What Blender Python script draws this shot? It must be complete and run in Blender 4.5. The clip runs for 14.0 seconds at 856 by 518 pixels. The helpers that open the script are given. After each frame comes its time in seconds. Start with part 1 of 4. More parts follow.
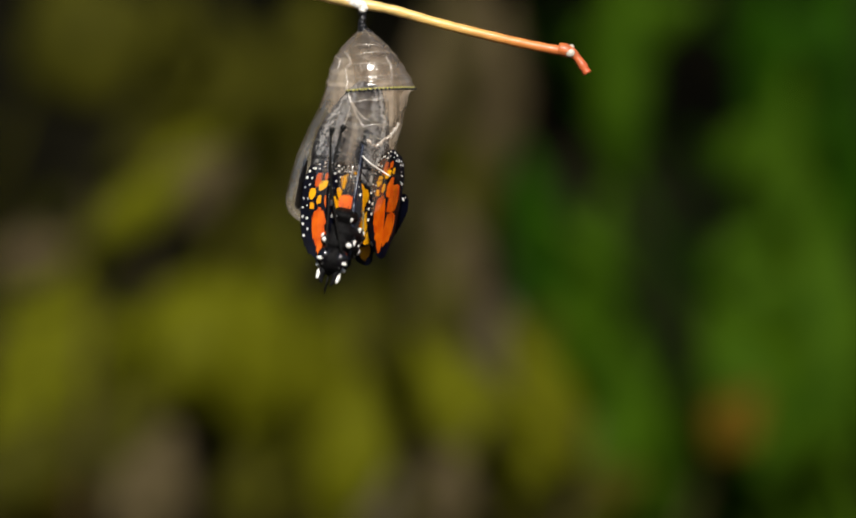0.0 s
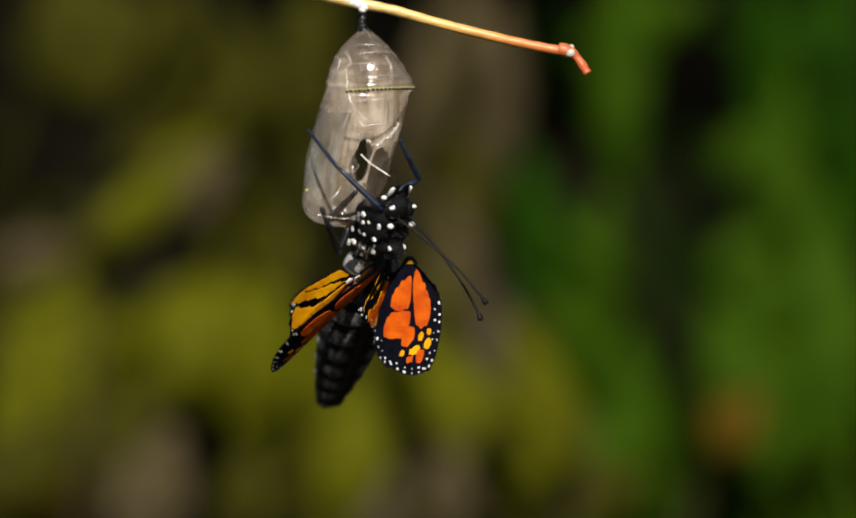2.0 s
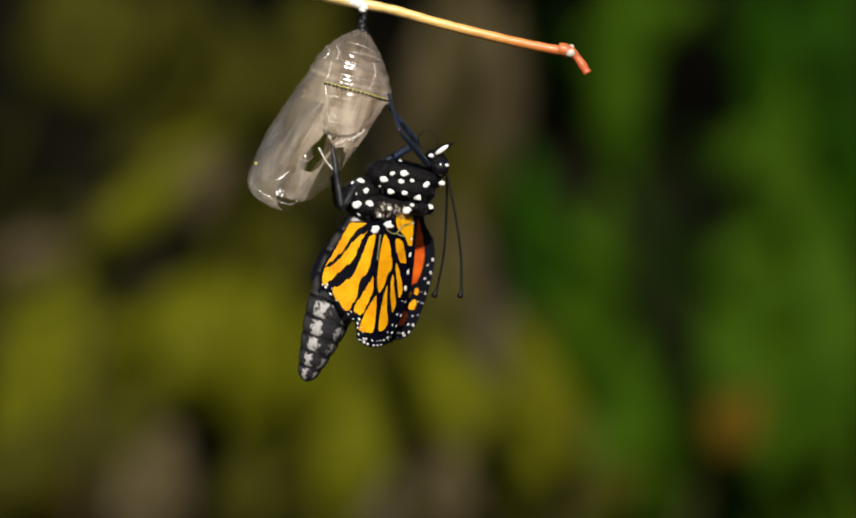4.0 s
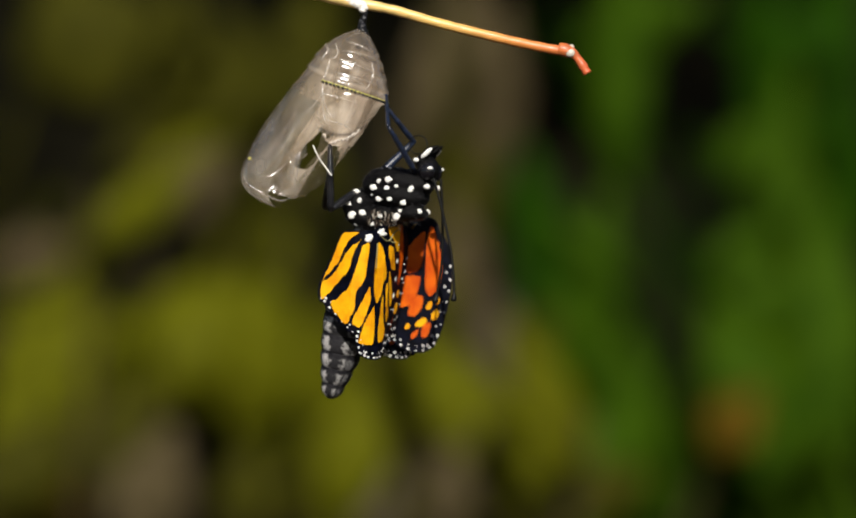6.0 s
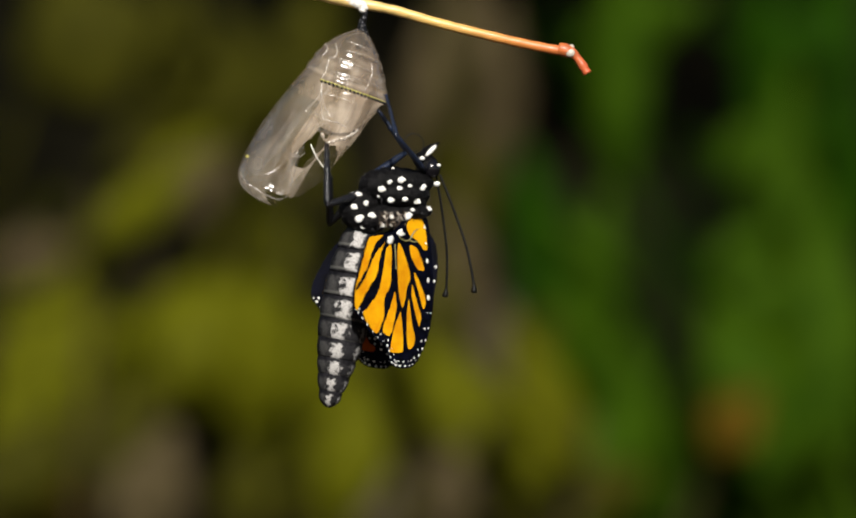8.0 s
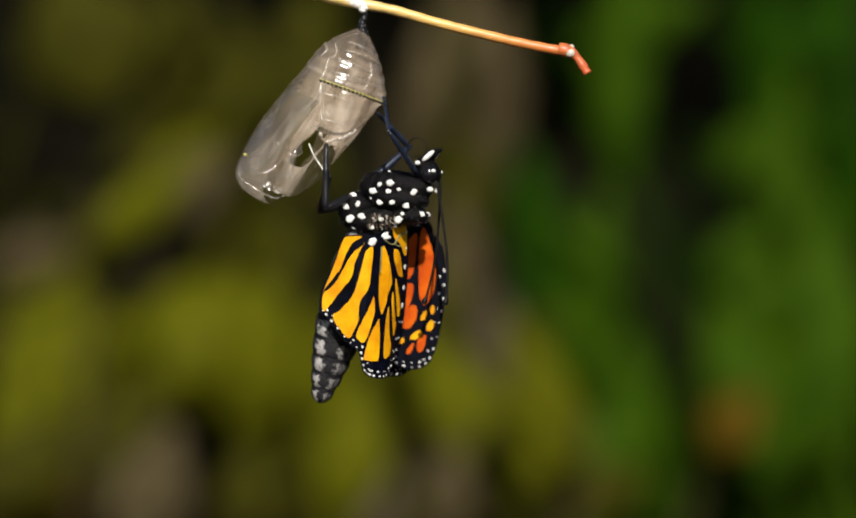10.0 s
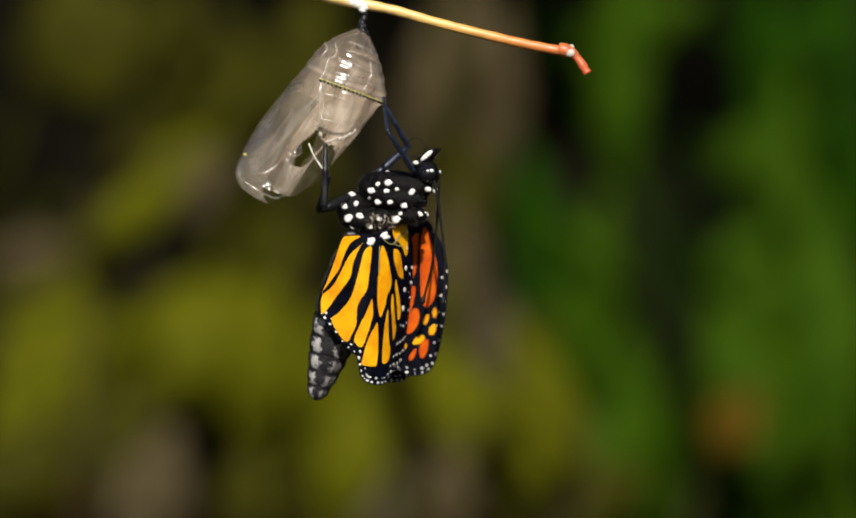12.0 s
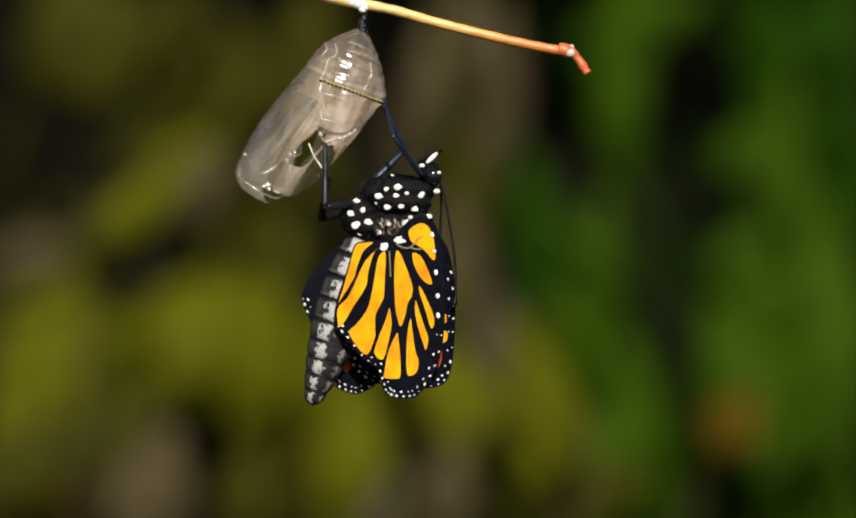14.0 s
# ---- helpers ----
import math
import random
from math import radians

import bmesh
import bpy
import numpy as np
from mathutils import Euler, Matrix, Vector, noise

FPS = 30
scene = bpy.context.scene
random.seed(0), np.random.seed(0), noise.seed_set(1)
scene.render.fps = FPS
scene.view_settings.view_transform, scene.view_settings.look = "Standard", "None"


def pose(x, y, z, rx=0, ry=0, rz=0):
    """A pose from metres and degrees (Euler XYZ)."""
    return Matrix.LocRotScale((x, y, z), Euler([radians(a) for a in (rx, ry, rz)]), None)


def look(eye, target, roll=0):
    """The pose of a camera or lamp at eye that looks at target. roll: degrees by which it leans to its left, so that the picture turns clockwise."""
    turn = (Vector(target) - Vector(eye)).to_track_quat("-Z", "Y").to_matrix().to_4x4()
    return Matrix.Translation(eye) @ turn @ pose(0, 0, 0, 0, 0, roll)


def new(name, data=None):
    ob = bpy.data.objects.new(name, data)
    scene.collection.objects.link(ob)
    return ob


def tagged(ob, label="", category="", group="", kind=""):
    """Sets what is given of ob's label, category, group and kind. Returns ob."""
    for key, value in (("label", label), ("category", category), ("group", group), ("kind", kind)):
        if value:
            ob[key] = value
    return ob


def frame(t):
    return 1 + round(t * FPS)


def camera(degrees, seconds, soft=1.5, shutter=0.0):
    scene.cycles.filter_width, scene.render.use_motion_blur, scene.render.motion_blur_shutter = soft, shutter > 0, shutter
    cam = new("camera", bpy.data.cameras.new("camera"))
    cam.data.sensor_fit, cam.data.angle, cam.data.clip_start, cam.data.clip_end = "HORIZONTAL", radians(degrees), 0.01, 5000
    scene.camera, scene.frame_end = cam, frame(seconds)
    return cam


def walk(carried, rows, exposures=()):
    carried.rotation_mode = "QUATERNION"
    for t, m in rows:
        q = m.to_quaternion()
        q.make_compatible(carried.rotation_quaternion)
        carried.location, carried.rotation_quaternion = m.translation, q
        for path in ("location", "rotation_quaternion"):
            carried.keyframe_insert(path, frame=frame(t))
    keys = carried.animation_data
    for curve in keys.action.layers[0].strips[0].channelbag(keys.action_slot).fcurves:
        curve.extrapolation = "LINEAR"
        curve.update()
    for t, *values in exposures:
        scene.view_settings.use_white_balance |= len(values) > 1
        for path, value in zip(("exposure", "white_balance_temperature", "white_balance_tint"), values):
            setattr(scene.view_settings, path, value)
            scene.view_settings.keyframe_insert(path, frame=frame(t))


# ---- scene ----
U = 0.000075          # metres to one unit of the plan in the plane of the twig
HIGH = 0.9            # height of the lens above the ground
FAR = 784 * U / math.tan(radians(10))

cam = camera(20, 14.0, soft=2.0)
cam.data.dof.use_dof = True
cam.data.dof.focus_distance = FAR - 0.002
cam.data.dof.aperture_fstop = 8.8
eye = look((0, -FAR, HIGH), (0, 0, HIGH))
walk(cam, [(0, eye), (14, eye)])

# ---- light ----
SUN_EL, SUN_AZ = 33, 4
world = bpy.data.worlds.new("world")
scene.world = world
world.use_nodes = True
wn = world.node_tree.nodes
sky = wn.new("ShaderNodeTexSky")
sky.sky_type, sky.sun_disc = "NISHITA", False
sky.sun_elevation, sky.sun_rotation = radians(SUN_EL), radians(180 - SUN_AZ)
wn["Background"].inputs[1].default_value = 0.05
world.node_tree.links.new(sky.outputs[0], wn["Background"].inputs[0])
sun = new("sun", bpy.data.lights.new("sun", "SUN"))
sun.data.energy, sun.data.angle, sun.data.color = 5.0, radians(0.6), (1.0, 0.95, 0.87)
sun.matrix_world = look((math.sin(radians(SUN_AZ)) * 3, -math.cos(radians(SUN_AZ)) * 3, HIGH + 3 * math.tan(radians(SUN_EL))), (0, 0, HIGH))
scene.view_settings.exposure = 0.3


# ---- materials ----
def material(name, dark, light, rough=0.5, scale=3000.0, fine=9000.0, bump=0.15, depth=0.00005, metal=0.0, coat=0.0, lo=0.35, hi=0.65, spec=0.5):
    """A surface that varies between two colours at two scales, with fine relief."""
    m = bpy.data.materials.new(name)
    m.use_nodes = True
    n, li = m.node_tree.nodes, m.node_tree.links
    b = n["Principled BSDF"]
    tc = n.new("ShaderNodeTexCoord")
    n1, n2 = n.new("ShaderNodeTexNoise"), n.new("ShaderNodeTexNoise")
    n1.inputs["Scale"].default_value, n2.inputs["Scale"].default_value = scale, fine
    n1.inputs["Detail"].default_value = 4
    mix = n.new("ShaderNodeMath")
    mix.operation = "MULTIPLY_ADD"
    mix.inputs[1].default_value = 0.35
    ramp = n.new("ShaderNodeValToRGB")
    ramp.color_ramp.elements[0].position, ramp.color_ramp.elements[1].position = lo, hi
    ramp.color_ramp.elements[0].color, ramp.color_ramp.elements[1].color = (*dark, 1), (*light, 1)
    sub = n.new("ShaderNodeMath")
    sub.operation = "SUBTRACT"
    sub.inputs[1].default_value = 0.175
    bp = n.new("ShaderNodeBump")
    bp.inputs["Strength"].default_value, bp.inputs["Distance"].default_value = bump, depth
    li.new(tc.outputs["Object"], n1.inputs["Vector"])
    li.new(tc.outputs["Object"], n2.inputs["Vector"])
    li.new(n2.outputs[0], mix.inputs[0])
    li.new(n1.outputs[0], mix.inputs[2])
    li.new(mix.outputs[0], sub.inputs[0])
    li.new(sub.outputs[0], ramp.inputs[0])
    li.new(ramp.outputs[0], b.inputs["Base Color"])
    li.new(n2.outputs[0], bp.inputs["Height"])
    li.new(bp.outputs[0], b.inputs["Normal"])
    b.inputs["Roughness"].default_value, b.inputs["Metallic"].default_value = rough, metal
    b.inputs["Coat Weight"].default_value = coat
    b.inputs["Coat Roughness"].default_value = 0.15
    b.inputs["Specular IOR Level"].default_value = spec
    return m


M_BLACK = material("black_cuticle", (0.0012, 0.0012, 0.0016), (0.0055, 0.005, 0.005), 0.5, 2500, 16000, 0.7, 0.0001, spec=0.1)
M_LEG = material("leg_cuticle", (0.003, 0.005, 0.011), (0.014, 0.022, 0.048), 0.34, 2500, 12000, 0.2, 0.00004)
M_EYE = material("eye", (0.002, 0.002, 0.003), (0.008, 0.007, 0.009), 0.18, 6000, 20000, 0.1, 0.00002)
M_MEMBRANE = material("wing_membrane", (0.0006, 0.0007, 0.0018), (0.0022, 0.0026, 0.008), 0.5, 900, 12000, 0.2, 0.00003, spec=0.05)
M_AMBER = material("amber_cell", (0.50, 0.155, 0.001), (0.72, 0.35, 0.003), 0.55, 260, 9000, 0.12, 0.00003, lo=0.25, hi=0.6, spec=0.08)
M_RUST = material("rust_cell", (0.34, 0.03, 0.001), (0.56, 0.105, 0.002), 0.5, 300, 9000, 0.12, 0.00003, lo=0.3, hi=0.65, spec=0.08)
M_WHITE = material("white_scale", (0.62, 0.60, 0.56), (0.85, 0.84, 0.80), 0.7, 2500, 12000, 0.2, 0.00004)
M_ABDOMEN = material("abdomen_dark", (0.005, 0.005, 0.007), (0.028, 0.026, 0.028), 0.55, 1600, 11000, 0.5, 0.00006, spec=0.3)
def abdomen_material():
    """Ringed hide: dark back, a powdery pale stripe on each flank, grey above it and a thin pale line below."""
    m = material("abdomen_hide", (0.003, 0.003, 0.004), (0.014, 0.013, 0.015), 0.6, 1600, 11000, 0.5, 0.00006, spec=0.12)
    n, li = m.node_tree.nodes, m.node_tree.links
    b = n["Principled BSDF"]
    tc, sep = n.new("ShaderNodeTexCoord"), n.new("ShaderNodeSeparateXYZ")
    li.new(tc.outputs["Object"], sep.inputs[0])

    def calc(op, a, c=0.0):
        q = n.new("ShaderNodeMath")
        q.operation = op
        for k, v in enumerate((a, c)):
            if isinstance(v, (int, float)):
                q.inputs[k].default_value = v
            else:
                li.new(v, q.inputs[k])
        return q.outputs[0]

    def soft(v, low, high):
        q = n.new("ShaderNodeMapRange")
        q.interpolation_type = "SMOOTHSTEP"
        q.inputs[1].default_value, q.inputs[2].default_value = low, high
        li.new(v, q.inputs[0])
        return q.outputs[0]

    fine, coarse = n.new("ShaderNodeTexNoise"), n.new("ShaderNodeTexNoise")
    fine.inputs["Scale"].default_value, coarse.inputs["Scale"].default_value = 9000, 1500
    for q in (fine, coarse):
        q.inputs["Detail"].default_value = 4
        li.new(tc.outputs["Object"], q.inputs["Vector"])
    turn = calc("ABSOLUTE", calc("ARCTAN2", sep.outputs[1], calc("MULTIPLY", sep.outputs[0], -1.15)))
    turn = calc("ADD", calc("MULTIPLY", turn, 57.3), calc("MULTIPLY", calc("SUBTRACT", coarse.outputs[0], 0.5), 58.0))
    turn = calc("ADD", turn, calc("MULTIPLY", calc("SUBTRACT", fine.outputs[0], 0.5), 26.0))
    along = calc("ADD", sep.outputs[2], calc("MULTIPLY", calc("SUBTRACT", coarse.outputs[0], 0.5), 16 * U))
    ring = calc("MULTIPLY", soft(along, -2 * U, -6 * U), soft(along, -40 * U, -34 * U))

    def stripe(a, c, edge):
        powder = soft(fine.outputs[0], 0.2, 0.62)
        return calc("MULTIPLY", calc("MULTIPLY", calc("MULTIPLY", soft(turn, a - edge, a + edge), soft(turn, c + edge, c - edge)), ring), powder)

    colour = b.inputs["Base Color"].links[0].from_socket
    joint = calc("MULTIPLY", soft(sep.outputs[2], -31 * U, -33 * U), soft(sep.outputs[2], -38 * U, -35 * U))
    for mask, tone in ((stripe(92, 122, 10), (0.026, 0.025, 0.027)), (stripe(150, 168, 6), (0.16, 0.155, 0.155)), (stripe(14, 46, 12), (0.06, 0.058, 0.055)), (joint, (0.09, 0.088, 0.08)), (stripe(127, 140, 5), (0.34, 0.33, 0.32)), (stripe(58, 86, 5), (0.52, 0.5, 0.48))):
        mix = n.new("ShaderNodeMix")
        mix.data_type = "RGBA"
        mix.inputs[7].default_value = (*tone, 1)
        li.new(mask, mix.inputs[0])
        li.new(colour, mix.inputs[6])
        colour = mix.outputs[2]
    li.new(colour, b.inputs["Base Color"])
    return m


M_HIDE = abdomen_material()
M_STEM = material("cremaster_black", (0.003, 0.003, 0.004), (0.014, 0.014, 0.016), 0.28, 5000, 12000, 0.5, 0.0001, spec=0.35)
M_SILK = material("white_silk", (0.62, 0.58, 0.52), (0.86, 0.84, 0.8), 0.8, 3000, 9000, 0.8, 0.0001)
M_GOLD = material("gold_bead", (0.26, 0.23, 0.03), (0.5, 0.46, 0.12), 0.4, 3000, 9000, 0.1, 0.00003)
M_ANTENNA = material("antenna_dark", (0.002, 0.002, 0.002), (0.008, 0.008, 0.007), 0.5, 3000, 9000, 0.1, spec=0.15)
M_PALE = material("pale_thread", (0.4, 0.36, 0.3), (0.6, 0.55, 0.47), 0.5, 3000, 9000, 0.1)
M_VEIN = material("olive_vein", (0.12, 0.11, 0.04), (0.3, 0.27, 0.12), 0.5, 3000, 9000, 0.1)
M_BRISTLE = material("brown_bristle", (0.03, 0.018, 0.01), (0.10, 0.06, 0.03), 0.7, 3000, 9000, 0.2)
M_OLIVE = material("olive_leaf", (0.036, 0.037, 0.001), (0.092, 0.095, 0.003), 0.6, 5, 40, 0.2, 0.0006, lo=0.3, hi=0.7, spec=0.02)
# olive at about half tone: dimmer light put into the leaf colour
M_DIM = material("dim_olive_leaf", (0.016, 0.016, 0.001), (0.044, 0.042, 0.004), 0.65, 5, 40, 0.2, 0.0006, lo=0.3, hi=0.7, spec=0.02)
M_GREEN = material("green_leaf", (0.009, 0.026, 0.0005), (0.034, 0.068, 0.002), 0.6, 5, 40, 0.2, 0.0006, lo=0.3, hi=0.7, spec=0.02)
# deeper, darker green: the shade on these leaves is part of the colour
M_DEEP = material("shaded_green_leaf", (0.006, 0.020, 0.0003), (0.013, 0.044, 0.0006), 0.6, 5, 40, 0.2, 0.0006, lo=0.3, hi=0.7, spec=0.02)
M_BROWN = material("dry_leaf", (0.024, 0.018, 0.008), (0.080, 0.062, 0.030), 0.8, 5, 40, 0.2, 0.0006, spec=0.02)
M_TAN = material("tan_leaf", (0.032, 0.026, 0.014), (0.085, 0.068, 0.042), 0.8, 5, 40, 0.2, 0.0006, spec=0.02)
M_RUSSET = material("russet_leaf", (0.040, 0.024, 0.002), (0.085, 0.052, 0.004), 0.75, 5, 40, 0.2, 0.0006, spec=0.02)
M_GROUND = material("leaf_litter", (0.012, 0.009, 0.006), (0.05, 0.036, 0.022), 0.95, 9, 90, 0.8, 0.02, spec=0.1)
# near black: the shade behind the shrubs is put into this colour
M_SHADE = material("backdrop_shade", (0.001, 0.001, 0.0005), (0.008, 0.007, 0.003), 0.95, 6, 60, 0.8, 0.03, spec=0.05)


def twig_material():
    """Bark that runs from straw yellow to red towards the cut tip."""
    m = material("twig_bark", (0.3, 0.3, 0.3), (1, 1, 1), 0.42, 1400, 8000, 0.35, 0.0001, coat=0.1)
    n, li = m.node_tree.nodes, m.node_tree.links
    b = n["Principled BSDF"]
    tc, sep = n.new("ShaderNodeTexCoord"), n.new("ShaderNodeSeparateXYZ")
    mp = n.new("ShaderNodeMapRange")
    mp.inputs[1].default_value, mp.inputs[2].default_value = -130 * U, 300 * U
    cr = n.new("ShaderNodeValToRGB")
    e = cr.color_ramp.elements
    e[0].color, e[1].color = (0.80, 0.56, 0.20, 1), (0.55, 0.10, 0.035, 1)
    k = e.new(0.36)
    k.color = (0.82, 0.50, 0.14, 1)
    k = e.new(0.68)
    k.color = (0.76, 0.27, 0.06, 1)
    stretch = n.new("ShaderNodeMapping")
    stretch.inputs["Scale"].default_value = (0.12, 1.6, 1.6)
    mul = n.new("ShaderNodeMix")
    mul.data_type, mul.blend_type = "RGBA", "MULTIPLY"
    mul.inputs[0].default_value = 0.55
    old = b.inputs["Base Color"].links[0].from_socket
    noise1 = [x for x in n if x.type == "TEX_NOISE"][0]
    li.new(tc.outputs["Object"], stretch.inputs[0])
    li.new(stretch.outputs[0], noise1.inputs["Vector"])
    li.new(tc.outputs["Object"], sep.inputs[0])
    li.new(sep.outputs[0], mp.inputs[0])
    li.new(mp.outputs[0], cr.inputs[0])
    li.new(cr.outputs[0], mul.inputs[6])
    li.new(old, mul.inputs[7])
    li.new(mul.outputs[2], b.inputs["Base Color"])
    return m


def film_material(name, front, back, tone, gloss=0.075, rough=0.12):
    """Thin dry pupal skin: nearly clear where it faces the lens, milky on its far wall, glossy and wrinkled."""
    m = bpy.data.materials.new(name)
    m.use_nodes = True
    n, li = m.node_tree.nodes, m.node_tree.links
    n.remove(n["Principled BSDF"])
    out = n["Material Output"]
    tc, sep, mapping = n.new("ShaderNodeTexCoord"), n.new("ShaderNodeSeparateXYZ"), n.new("ShaderNodeMapping")
    mapping.inputs["Scale"].default_value = (1.3, 1.3, 0.6)
    wrinkle, cloud = (n.new("ShaderNodeTexNoise") for _ in range(2))
    wrinkle.inputs["Scale"].default_value, wrinkle.inputs["Detail"].default_value, wrinkle.inputs["Distortion"].default_value = 330, 3, 0.8
    cloud.inputs["Scale"].default_value, cloud.inputs["Detail"].default_value = 170, 5
    cloud.inputs["Distortion"].default_value = 0.9
    bp = n.new("ShaderNodeBump")
    bp.inputs["Strength"].default_value, bp.inputs["Distance"].default_value = 0.5, 0.0008
    wall, vary, mul = n.new("ShaderNodeMapRange"), n.new("ShaderNodeMapRange"), n.new("ShaderNodeMath")
    wall.interpolation_type = "SMOOTHSTEP"
    wall.inputs[1].default_value, wall.inputs[2].default_value = -22 * U, 30 * U
    wall.inputs[3].default_value, wall.inputs[4].default_value = front, back
    vary.inputs[1].default_value, vary.inputs[2].default_value = 0.3, 0.7
    vary.inputs[3].default_value, vary.inputs[4].default_value = 0.35, 1.7
    mul.operation, mul.use_clamp = "MULTIPLY", True
    thin, less = n.new("ShaderNodeMapRange"), n.new("ShaderNodeMath")
    thin.interpolation_type = "SMOOTHSTEP"
    thin.inputs[1].default_value, thin.inputs[2].default_value = -210 * U, -330 * U
    thin.inputs[3].default_value, thin.inputs[4].default_value = 1.0, 0.5
    less.operation = "MULTIPLY"
    cr = n.new("ShaderNodeValToRGB")
    cr.color_ramp.elements[0].color = (tone[0] * 0.84, tone[1] * 0.74, tone[2] * 0.64, 1)
    cr.color_ramp.elements[1].color = (*tone, 1)
    cr.color_ramp.elements[0].position, cr.color_ramp.elements[1].position = 0.36, 0.6
    dif, tl, gl, tr = n.new("ShaderNodeBsdfDiffuse"), n.new("ShaderNodeBsdfTranslucent"), n.new("ShaderNodeBsdfGlossy"), n.new("ShaderNodeBsdfTransparent")
    gl.inputs["Roughness"].default_value = rough
    m1, m2, m3 = (n.new("ShaderNodeMixShader") for _ in range(3))
    m1.inputs[0].default_value = 0.3
    facing, power = n.new("ShaderNodeLayerWeight"), n.new("ShaderNodeMath")
    facing.inputs[0].default_value = 0.25
    power.operation = "MULTIPLY_ADD"
    power.inputs[1].default_value, power.inputs[2].default_value = 0.16, gloss
    li.new(tc.outputs["Object"], sep.inputs[0])
    li.new(tc.outputs["Object"], mapping.inputs[0])
    for q in (wrinkle, cloud):
        li.new(mapping.outputs[0], q.inputs["Vector"])
    li.new(wrinkle.outputs[0], bp.inputs["Height"])
    li.new(sep.outputs[1], wall.inputs[0])
    li.new(cloud.outputs[0], vary.inputs[0])
    li.new(cloud.outputs[0], cr.inputs[0])
    li.new(sep.outputs[2], thin.inputs[0])
    li.new(thin.outputs[0], less.inputs[0])
    li.new(wall.outputs[0], less.inputs[1])
    li.new(less.outputs[0], mul.inputs[0])
    li.new(vary.outputs[0], mul.inputs[1])
    for q in (dif, tl):
        li.new(cr.outputs[0], q.inputs[0])
    for q in (dif, tl, gl):
        li.new(bp.outputs[0], q.inputs["Normal"])
    li.new(dif.outputs[0], m1.inputs[1])
    li.new(tl.outputs[0], m1.inputs[2])
    li.new(mul.outputs[0], m2.inputs[0])
    li.new(tr.outputs[0], m2.inputs[1])
    li.new(m1.outputs[0], m2.inputs[2])
    li.new(facing.outputs["Fresnel"], power.inputs[0])
    li.new(power.outputs[0], m3.inputs[0])
    li.new(m2.outputs[0], m3.inputs[1])
    li.new(gl.outputs[0], m3.inputs[2])
    li.new(m3.outputs[0], out.inputs[0])
    return m


M_TWIG = twig_material()
M_FILM = film_material("pupal_film", 0.07, 0.42, (0.95, 0.78, 0.60))
M_SIDE = film_material("pupal_side_film", 0.06, 0.2, (0.9, 0.78, 0.64))
M_RIB = film_material("pupal_ridge", 0.2, 0.26, (0.92, 0.82, 0.7), 0.12, 0.22)
M_TORN = film_material("pupal_torn_edge", 0.6, 0.6, (0.9, 0.83, 0.74), 0.16, 0.2)


# ---- building helpers ----
def at(px, py, depth=0.0):
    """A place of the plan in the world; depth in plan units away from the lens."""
    return Vector(((px - 784) * U, depth * U, HIGH - (py - 474) * U))


def part(name, bm, mats, parent=None, label="", smooth=True):
    me = bpy.data.meshes.new(name)
    bm.to_mesh(me)
    bm.free()
    for m in mats if isinstance(mats, (list, tuple)) else [mats]:
        me.materials.append(m)
    if smooth:
        me.polygons.foreach_set("use_smooth", [True] * len(me.polygons))
    ob = new(name, me)
    ob.parent = parent
    return tagged(ob, label)


def share(name, me, parent, m):
    ob = new(name, me)
    ob.parent = parent
    ob.matrix_basis = m
    return ob


def ellipsoid(bm, c, r, turn=None, seg=24):
    m = Matrix.Translation(c) @ (turn or Matrix()) @ Matrix.Diagonal((*r, 1))
    return bmesh.ops.create_uvsphere(bm, u_segments=seg, v_segments=seg // 2, radius=1, matrix=m)["verts"]


def spline(points, n, closed=False):
    """Points along a smooth curve through the given ones, n to a span."""
    p = [Vector(q) for q in points]
    k = len(p)
    out = []
    for i in range(k if closed else k - 1):
        a, b, c, d = (p[(i + j) % k] if closed else p[min(max(i + j, 0), k - 1)] for j in (-1, 0, 1, 2))
        for s in range(n):
            t = s / n
            out.append(0.5 * (2 * b + (c - a) * t + (2 * a - 5 * b + 4 * c - d) * t * t + (3 * b - a - 3 * c + d) * t ** 3))
    if not closed:
        out.append(p[-1])
    return out


def tube(bm, path, radii, seg=10, mat=0):
    """A tapered tube along a path."""
    rings = []
    side = None
    for i, c in enumerate(path):
        d = (path[min(i + 1, len(path) - 1)] - path[max(i - 1, 0)]).normalized()
        side = side - d * side.dot(d) if side else d.orthogonal()
        side.normalize()
        up = d.cross(side)
        r = radii[i]
        rings.append([bm.verts.new(c + (side * math.cos(a) + up * math.sin(a)) * r) for a in (2 * math.pi * k / seg for k in range(seg))])
    for a, b in zip(rings, rings[1:]):
        for k in range(seg):
            bm.faces.new((a[k], a[(k + 1) % seg], b[(k + 1) % seg], b[k])).material_index = mat
    bm.faces.new(rings[0][::-1]).material_index = mat
    bm.faces.new(rings[-1]).material_index = mat


def between(t, rows):
    """Values of a timetable at t, eased from row to row."""
    if t <= rows[0][0]:
        return rows[0][1:]
    for a, b in zip(rows, rows[1:]):
        if t <= b[0]:
            f = (t - a[0]) / (b[0] - a[0])
            f = f * f * (3 - 2 * f)
            return tuple(x + (y - x) * f for x, y in zip(a[1:], b[1:]))
    return rows[-1][1:]


